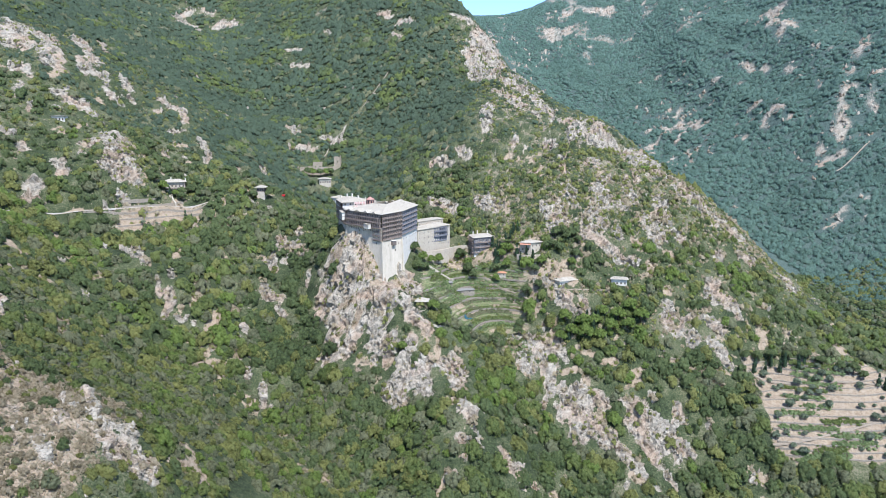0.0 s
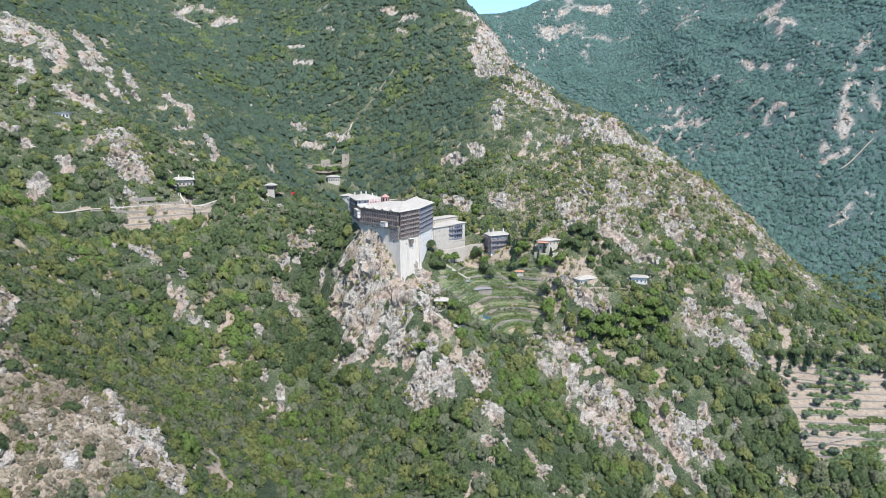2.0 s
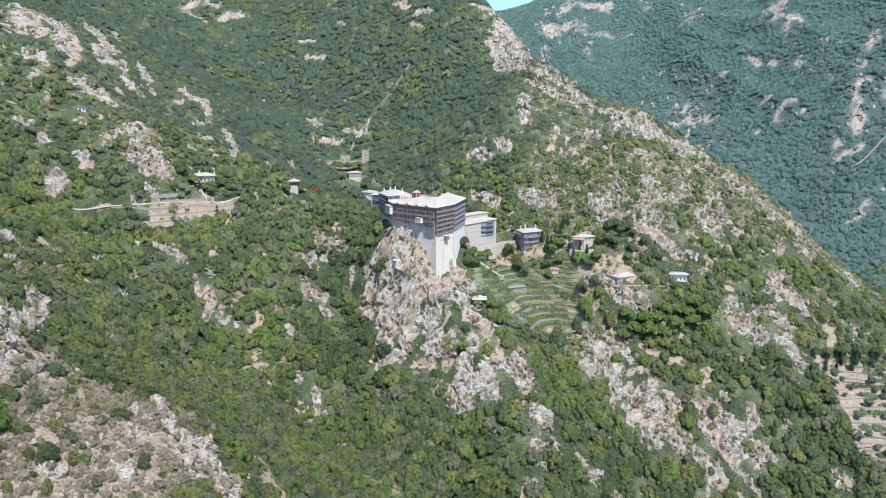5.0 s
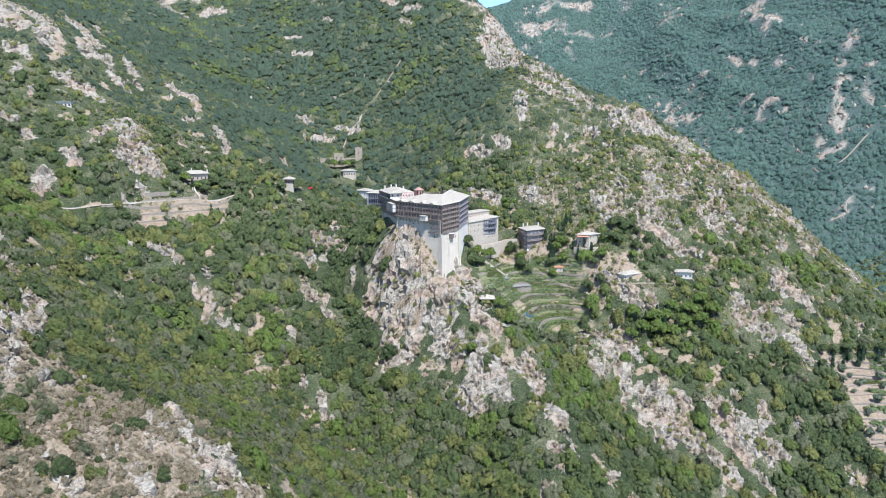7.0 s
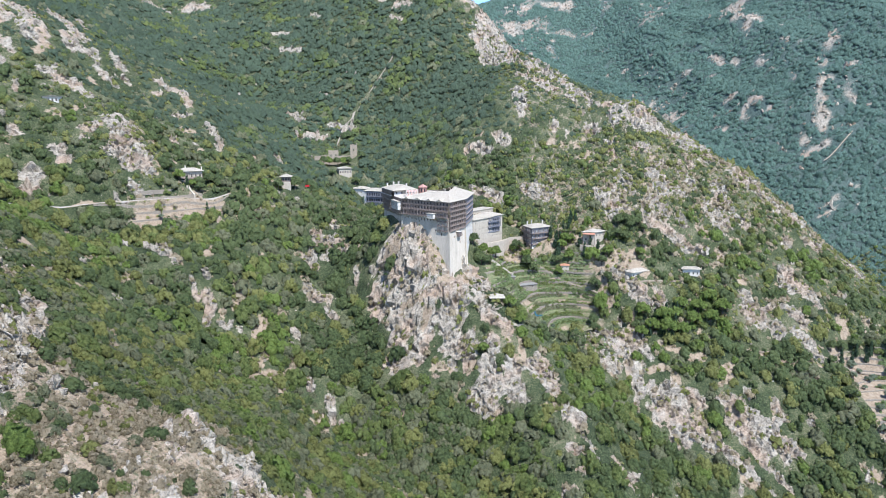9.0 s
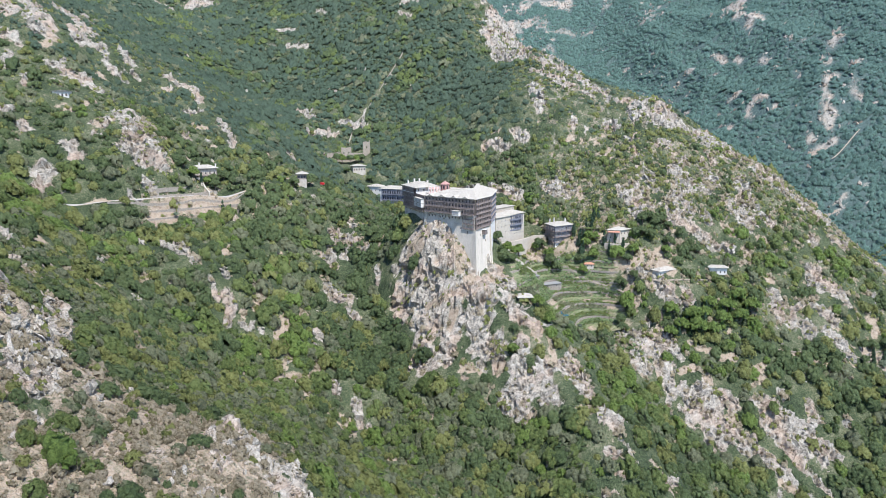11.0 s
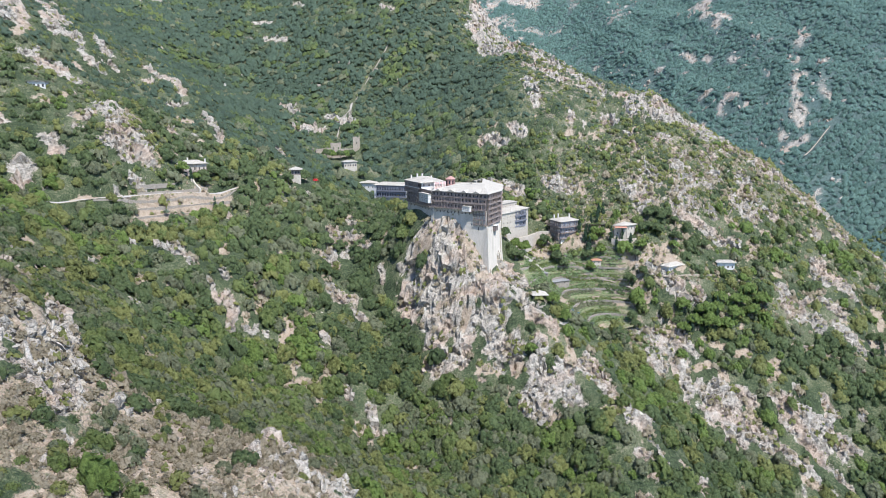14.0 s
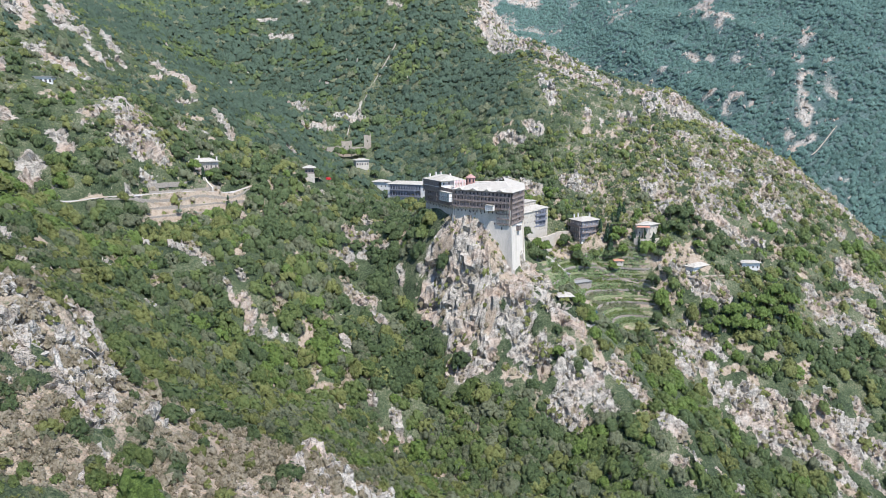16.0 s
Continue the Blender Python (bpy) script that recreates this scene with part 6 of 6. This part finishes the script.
def contour(level, xs, y0, y1):
    """Where the smooth ground reaches that height, from west to east; runs of points."""
    ys = np.arange(y0, y1, 0.5)
    gx, gy = np.meshgrid(xs, ys, indexing="ij")
    z = base_height(gx, gy) + 0.0
    runs, run = [], []
    for i, x in enumerate(xs):
        above = np.nonzero(z[i] > level)[0]
        if len(above) and above[0] > 0:
            run.append((x, ys[above[0]]))
        elif run:
            runs.append(run)
            run = []
    if run:
        runs.append(run)
    out = []
    for r in runs:
        r = np.array(r)
        if len(r) >= 6:
            k = np.ones(5) / 5
            r[:, 1] = np.convolve(np.pad(r[:, 1], 2, mode="edge"), k, mode="valid")
            out.append([tuple(v) for v in r])
    return out


def crop_row(name, line, width, height, material, label, category, group, rng):
    """A lumpy planted strip along a terrace, of small leaf tufts."""
    p = resample(line, 0.8)
    n = int(len(p) * 2.2)
    at = p[rng.integers(0, len(p), n)] + rng.normal(size=(n, 2)) * width * 0.32
    r = rng.uniform(0.7, 1.15, n) * height
    z = ground_z(*at.T)
    ob = strew(name, np.c_[at, z], r, r * rng.uniform(0.7, 1.1, n), CROP_SHAPES, material, rng, np.clip(rng.normal(0.5, 0.25, n), 0, 1), sink=0.3)
    return tagged(ob, label, category, kind="stuff")


_crng = np.random.default_rng(23)
CROP_SHAPES = [crown_template(_crng, 4, 4, 1, 3, 0.3, 0.55) for _ in range(5)]


def build_terraces():
    rng = np.random.default_rng(29)
    crop_row("garden_hedge", [(50, 572), (58, 567), (66, 560), (74, 553)], 3.0, 1.6, OAK, "tall dark hedge along the garden path", "hedge", "", rng)
    crop_row("garden_hedge", [(12, 556), (22, 557), (34, 559)], 2.6, 1.5, SAGE, "grey-green cane hedge below the sheds", "hedge", "", rng)
    crop_row("vine_plot", [(84, 588), (90, 589), (96, 591)], 6.0, 1.1, BRIGHT, "fresh green vine plot beside the white house", "vines", "", rng)
    # a vine trellis on posts beside the guesthouse
    x0, y0, z0 = 58.0, 601.0, float(ground_z(58, 601)[0])
    v = thing("vine_trellis", (x0, y0, z0), "timber trellis on posts covered with green vines", "trellis")
    for dx in (-6, -2, 2, 6):
        for dy in (-2.5, 2.5):
            part("post", box_bm(pose(x0 + dx, y0 + dy, z0 - 2.5), (0.25, 0.25, 5.2), (0, 0, 0)), TIMBER, v)
    for dy in (-2.5, 0, 2.5):
        part("beam", box_bm(pose(x0, y0 + dy, z0 + 2.7), (13, 0.25, 0.2), (0, 0, 0)), TIMBER, v)
    n = 70
    at = np.c_[rng.uniform(-6.3, 6.3, n), rng.uniform(-2.8, 2.8, n), np.full(n, 3.0)]
    r = rng.uniform(0.7, 1.1, n)
    crown = strew("vine_leaves", at, r, r * 0.5, CROP_SHAPES, BRIGHT, rng, np.clip(rng.normal(0.5, 0.2, n), 0, 1), sink=0.4)
    crown.parent = v
    greens = [(CROPS, "fresh green crop rows on a terrace"), (SAGE, "grey-green vegetable rows on a terrace"), (CROPS, "fresh green crop rows on a terrace"), (BRIGHT, "dark green planted strip on a terrace")]
    k = 0
    for level in np.arange(5, 24):
        for line in contour((level + 0.95) * 3.6, np.arange(-20, 74, 2.0), 500, 592):
            stone_wall("terrace_wall", [(x, y - 0.6) for x, y in line], 0.35, 0.7, DRYSTONE if level % 2 else MOSSY, "low grass-grown terrace wall in the garden", "garden terrace walls", 1.1, (level + 1) * 3.6 + 0.15)
        for f, width, height in ((0.05, 1.6, 0.6), (0.34, 2.6, 0.9), (0.55, 2.4, 1.3)):
            for line in contour((level + f) * 3.6, np.arange(-16, 72, 2.0), 502, 591):
                if rng.random() < 0.85:
                    a = int(rng.integers(0, max(1, len(line) // 3)))
                    b = len(line) - int(rng.integers(0, max(1, len(line) // 3)))
                    if b - a > 4:
                        material, label = greens[k % 4]
                        crop_row("crop_row", line[a:b], width, height, material, label, "crop row", "garden crop rows", rng)
                        k += 1
    for level in np.arange(-12, 6):
        for line in contour((level + 0.95) * 3.0, np.arange(234, 356, 2.5), 428, 518):
            stone_wall("terrace_wall", [(x, y - 0.6) for x, y in line], 0.3, 0.7, DRYSTONE, "low dry-stone wall between orchard terraces", "orchard terrace walls", 2.4, (level + 1) * 3.0 + 0.2)
        for line in contour((level + 0.2) * 3.0, np.arange(240, 345, 2.5), 430, 516):
            a = int(rng.integers(0, max(1, len(line) // 3)))
            seg = line[a:a + int(rng.integers(8, 18))]
            if len(seg) > 4:
                crop_row("hedge_row", seg, 4.2, 1.7, CROPS if level % 4 else BRIGHT, "green hedge row on a dry orchard terrace", "hedge", "orchard hedges", rng)
    for level in np.arange(19, 26):
        for line in contour((level + 0.95) * 5.0, np.arange(-281, -217, 2.5), 566, 634):
            stone_wall("terrace_wall", [(x, y - 0.6) for x, y in line], 0.3, 0.7, DRYSTONE, "low stone wall of the dry terraces", "dry terrace walls", 3.0, (level + 1) * 5.0 + 0.1)


def build_ways():
    ribbon("road", ROAD_LINE, 3.2, ROADBED, "pale dusty road across the hillside", "road", 0.12)
    ribbon("garden_path", [(14, 597), (28, 589), (42, 580), (53, 573), (64, 567), (72, 558), (78, 550)], 1.6, EARTHPATH, "narrow walled path beside the gardens", "path")
    ribbon("slope_path", [(78, 568), (96, 551), (120, 553), (141, 557)], 1.4, EARTHPATH, "narrow dusty path across the slope", "path")
    ribbon("orchard_track", [(165, 508), (182, 505), (207, 503), (234, 504), (264, 496), (300, 490), (345, 490)], 2.4, EARTHPATH, "dusty track to the orchard", "track")
    ribbon("orchard_road", [(230, 446), (258, 446), (285, 452), (313, 459), (350, 462)], 2.6, EARTHPATH, "dusty lane through the orchard", "track")
    ribbon("mule_track", MULE_TRACK, 0.8, DRYSTONE, "stony mule track climbing the ravine", "track")
    ribbon("far_lane", [(675, 1184), (717, 1205), (765, 1230)], 1.4, RUBBLE, "pale lane on the far slope", "track", 2.0, 8.0)
    stone_wall("retaining_wall", [(-20, 580), (-6, 588), (4, 598), (10, 606)], 9.0, 1.4, BEIGE, "tall beige retaining wall below the wing", "", 9.0, 87.6, 0.05)
    stone_wall("yard_wall", [(10, 606), (16, 610), (24, 610)], 5.0, 1.0, BEIGE, "beige yard wall beside the guesthouse", "", 6.0, 88.0, 0.05)
    stone_wall("garden_wall", [(-20, 566), (-8, 566), (2, 571), (9, 579)], 2.2, 0.8, STONEWORK, "curved pale garden wall", "", 3.0)
    stone_wall("house_terrace", [(64, 583.5), (69, 580), (77, 579), (86, 584.5)], 3.0, 0.9, BEIGE, "brown stone terrace wall below the white house", "", 5.0, 85.2, 0.3)
    stone_wall("path_wall", [(16, 594), (30, 586), (44, 577), (56, 570), (66, 563)], 1.3, 0.6, DRYSTONE, "low dry-stone wall along the garden path")
    stone_wall("cliff_wall", [(-22, 500), (-14, 496), (-4, 497), (2, 503)], 1.6, 0.8, BEIGE, "low wall round a cliff-edge plot")
    stone_wall("stair_wall", [(-252, 633), (-247, 626), (-242, 621)], 2.4, 1.1, STONEWORK, "pale stone stair wall below the road house", "", 3.0)
    stone_wall("road_wall", [(-302, 572), (-285, 588), (-266, 602), (-248, 612), (-230, 624), (-214, 634)], 0.5, 0.7, DRYSTONE, "low stone wall along the road", "", 2.0)


# ---------------------------------------------------------------- single trees
def tree_parts(name, label, height, radius, leaves, rng, group, shape="round"):
    """A tree at the origin: tapered trunk, limbs and a crown of many leaf clumps."""
    t = thing(name, (0, 0, 0), label, "tree", group)
    bm = bmesh.new()
    stem = height * (0.45 if shape == "round" else 0.15)
    bmesh.ops.create_cone(bm, cap_ends=True, segments=8, radius1=height * 0.045, radius2=height * 0.025, depth=stem + 1.5, matrix=pose(0, 0, stem / 2 - 0.75))
    part("trunk", bm, BARK, t)
    if shape == "round":
        for k in range(4):
            bm = bmesh.new()
            a = k * 1.6 + rng.uniform(0, 0.6)
            m = pose(0, 0, stem * 0.8) @ Matrix.Rotation(a, 4, "Z") @ Matrix.Rotation(radians(42), 4, "Y")
            bmesh.ops.create_cone(bm, cap_ends=True, segments=6, radius1=height * 0.02, radius2=height * 0.008, depth=height * 0.4, matrix=m @ Matrix.Translation((0, 0, height * 0.2)))
            part("limb", bm, BARK, t)
    n = 26 if shape == "round" else 30
    if shape == "round":
        d = rng.normal(size=(n, 3))
        d /= np.linalg.norm(d, axis=1)[:, None]
        d[:, 2] = np.abs(d[:, 2]) * 1.5 - 0.5
        d *= rng.uniform(0.6, 1.0, (n, 1))
        spots = d * (radius * 0.75, radius * 0.75, height * 0.27) + (0, 0, height * 0.62)
        size = rng.uniform(0.36, 0.54, n) * radius
    else:
        u = rng.uniform(0.03, 1.0, n)
        a = rng.uniform(0, 2 * math.pi, n)
        w = radius * np.sqrt(np.clip(1.05 - u, 0, 1)) * np.minimum(1, u * 6) * 0.6
        spots = np.c_[w * np.cos(a), w * np.sin(a), u * height * 0.94]
        size = radius * (0.75 - 0.45 * u)
    crown = strew("crown", spots, size, size * (1.0 if shape == "round" else 2.0), CLUMPS, leaves, rng, np.clip(rng.normal(0.5, 0.22, n), 0, 1), sink=0.6)
    crown.parent = t
    return t


_trng = np.random.default_rng(31)
CLUMPS = [crown_template(_trng, 5, 5, 1, 6, 0.24, 0.5) for _ in range(6)]


def plant_trees():
    rng = np.random.default_rng(37)
    made = []

    def plant(kinds, spots, spread=(0.85, 1.2)):
        for k, (x, y) in enumerate(spots):
            src = kinds[k % len(kinds)]
            s = rng.uniform(*spread)
            z = float(ground_z(x, y)[0]) - 0.2
            m = pose(x, y, z, 0, 0, rng.uniform(0, 360)) @ Matrix.Scale(s, 4)
            if src not in made:
                made.append(src)
                src.matrix_basis = m
            else:
                c = copy_thing(src, m)
                c.matrix_basis = m
    oaks = [tree_parts("oak_tree", "round dark green oak tree beside the gardens", 8.5, 4.2, OAK, rng, "garden trees") for _ in range(3)]
    limes = [tree_parts("broadleaf_tree", "fresh green broadleaf tree beside the gardens", 8.0, 4.0, LUSH, rng, "garden trees") for _ in range(2)]
    pines = [tree_parts("pine_tree", "broad light green pine above the ravine", 11.0, 5.6, LUSH, rng, "pines above the ravine") for _ in range(2)]
    cyps = [tree_parts("cypress_tree", "slim dark green cypress", 12.0, 1.6, CYPRESS, rng, "cypresses", "spire") for _ in range(2)]
    olives = [tree_parts("olive_tree", "small grey-green olive tree on a dry terrace", 4.6, 2.5, OLIVE, rng, "orchard olives") for _ in range(3)]
    plant(oaks, [(26, 584), (45, 584), (90, 586), (99, 596), (108, 592), (118, 589), (126, 584), (70, 561), (80, 560), (62, 537),
                 (60, 526), (113, 577), (134, 573), (-20, 556), (-14, 560), (-24, 572), (16, 600), (78, 570), (236, 512), (247, 516), (259, 517), (270, 515), (283, 512), (292, 506), (304, 500), (312, 496), (228, 498), (226, 486), (224, 472), (318, 492), (106, 596), (114, 594), (95, 586), (22, 588), (101, 582), (131, 578), (-264, 632), (-243, 637), (-236, 643), (-228, 640), (-268, 640), (-240, 630), (-150, 766), (-137, 770), (-126, 774), (-112, 782), (-140, 740), (-118, 742), (-168, 662), (-181, 652)])
    plant(limes, [(55, 583), (13, 600), (22, 592), (-10, 574), (-17, 568), (-8, 508), (-2, 500), (-30, 480), (84, 574), (54, 593), (58, 591), (51, 590), (-4, 586), (70, 545), (46, 578), (109, 571), (-256, 630), (-247, 632), (-145, 768), (-131, 774)])
    plant(pines, [(93, 520), (98, 532), (102, 522), (111, 525), (121, 527), (112, 518), (123, 517), (133, 522), (140, 530), (150, 535), (128, 534), (146, 522), (158, 528)])
    plant(cyps, [(48, 588), (46, 586), (67, 581), (77, 578), (60, 605), (44, 601), (99, 520), (124, 531), (66, 578), (-250, 628), (-232, 614), (-226, 612), (240, 505), (244, 511), (251, 509), (257, 513), (262, 508), (267, 511), (275, 506), (281, 509), (327, 488), (331, 486), (106, 528), (115, 530), (119, 522), (72, 583), (64, 585), (50, 594), (46, 593), (48, 596), (56, 607), (63, 609), (67, 610), (-62, 590 + 60)], (0.75, 1.1))
    x, y = jittered(rng, 238, 350, 430, 514, 7.0)
    keep = (orchard_mask(x, y) > 0.5) & (rng.random(len(x)) < 0.75 * smooth(0.38, 0.6, fbm(x, y, 22.0, 3, 93)))
    plant(olives, list(zip(x[keep], y[keep])), (0.5, 1.35))
    plant(olives, [(5, 528), (-4, 532), (12, 524), (22, 528), (30, 532), (48, 528), (-262, 594), (-240, 606), (-252, 598)], (0.6, 1.0))


def build_garden_things():
    # a blue tarpaulin drawn over a seed bed
    bm = bmesh.new()
    z0 = float(ground_z(23, 539)[0])
    rows = []
    for i in range(9):
        line = []
        for j in range(6):
            x, y = 17.5 + i * 0.8, 537.4 + j * 0.7 + 0.15 * i
            g = float(ground_z(x, y)[0])
            line.append(bm.verts.new((x, y, g + 0.5 + 0.5 * math.sin(math.pi * j / 5) + 0.12 * math.sin(i * 1.9 + j))))
        rows.append(line)
    for a, b in zip(rows, rows[1:]):
        for j in range(5):
            bm.faces.new((a[j], b[j], b[j + 1], a[j + 1]))
    me = bpy.data.meshes.new("tarpaulin")
    bm.to_mesh(me)
    bm.free()
    me.materials.append(BLUE)
    tarp = new("tarpaulin", me)
    thick = tarp.modifiers.new("thick", "SOLIDIFY")
    thick.thickness = 0.05
    tagged(tarp, "crumpled blue tarpaulin over a garden bed", "tarpaulin")
    house("tiled_hut", "small hut with orange tiled roof above the garden", [(47.5, 579), (54, 578), (55, 582.5), (48.5, 583.5)], 62, 69.4, STONEWORK, {0: [(2, 67.6, 0.8, 1.0)]}, [(51.2, 580.8, 70.8)], 0.6, TILE, "hut")


build_ways()
build_garden_things()
build_terraces()
plant_trees()
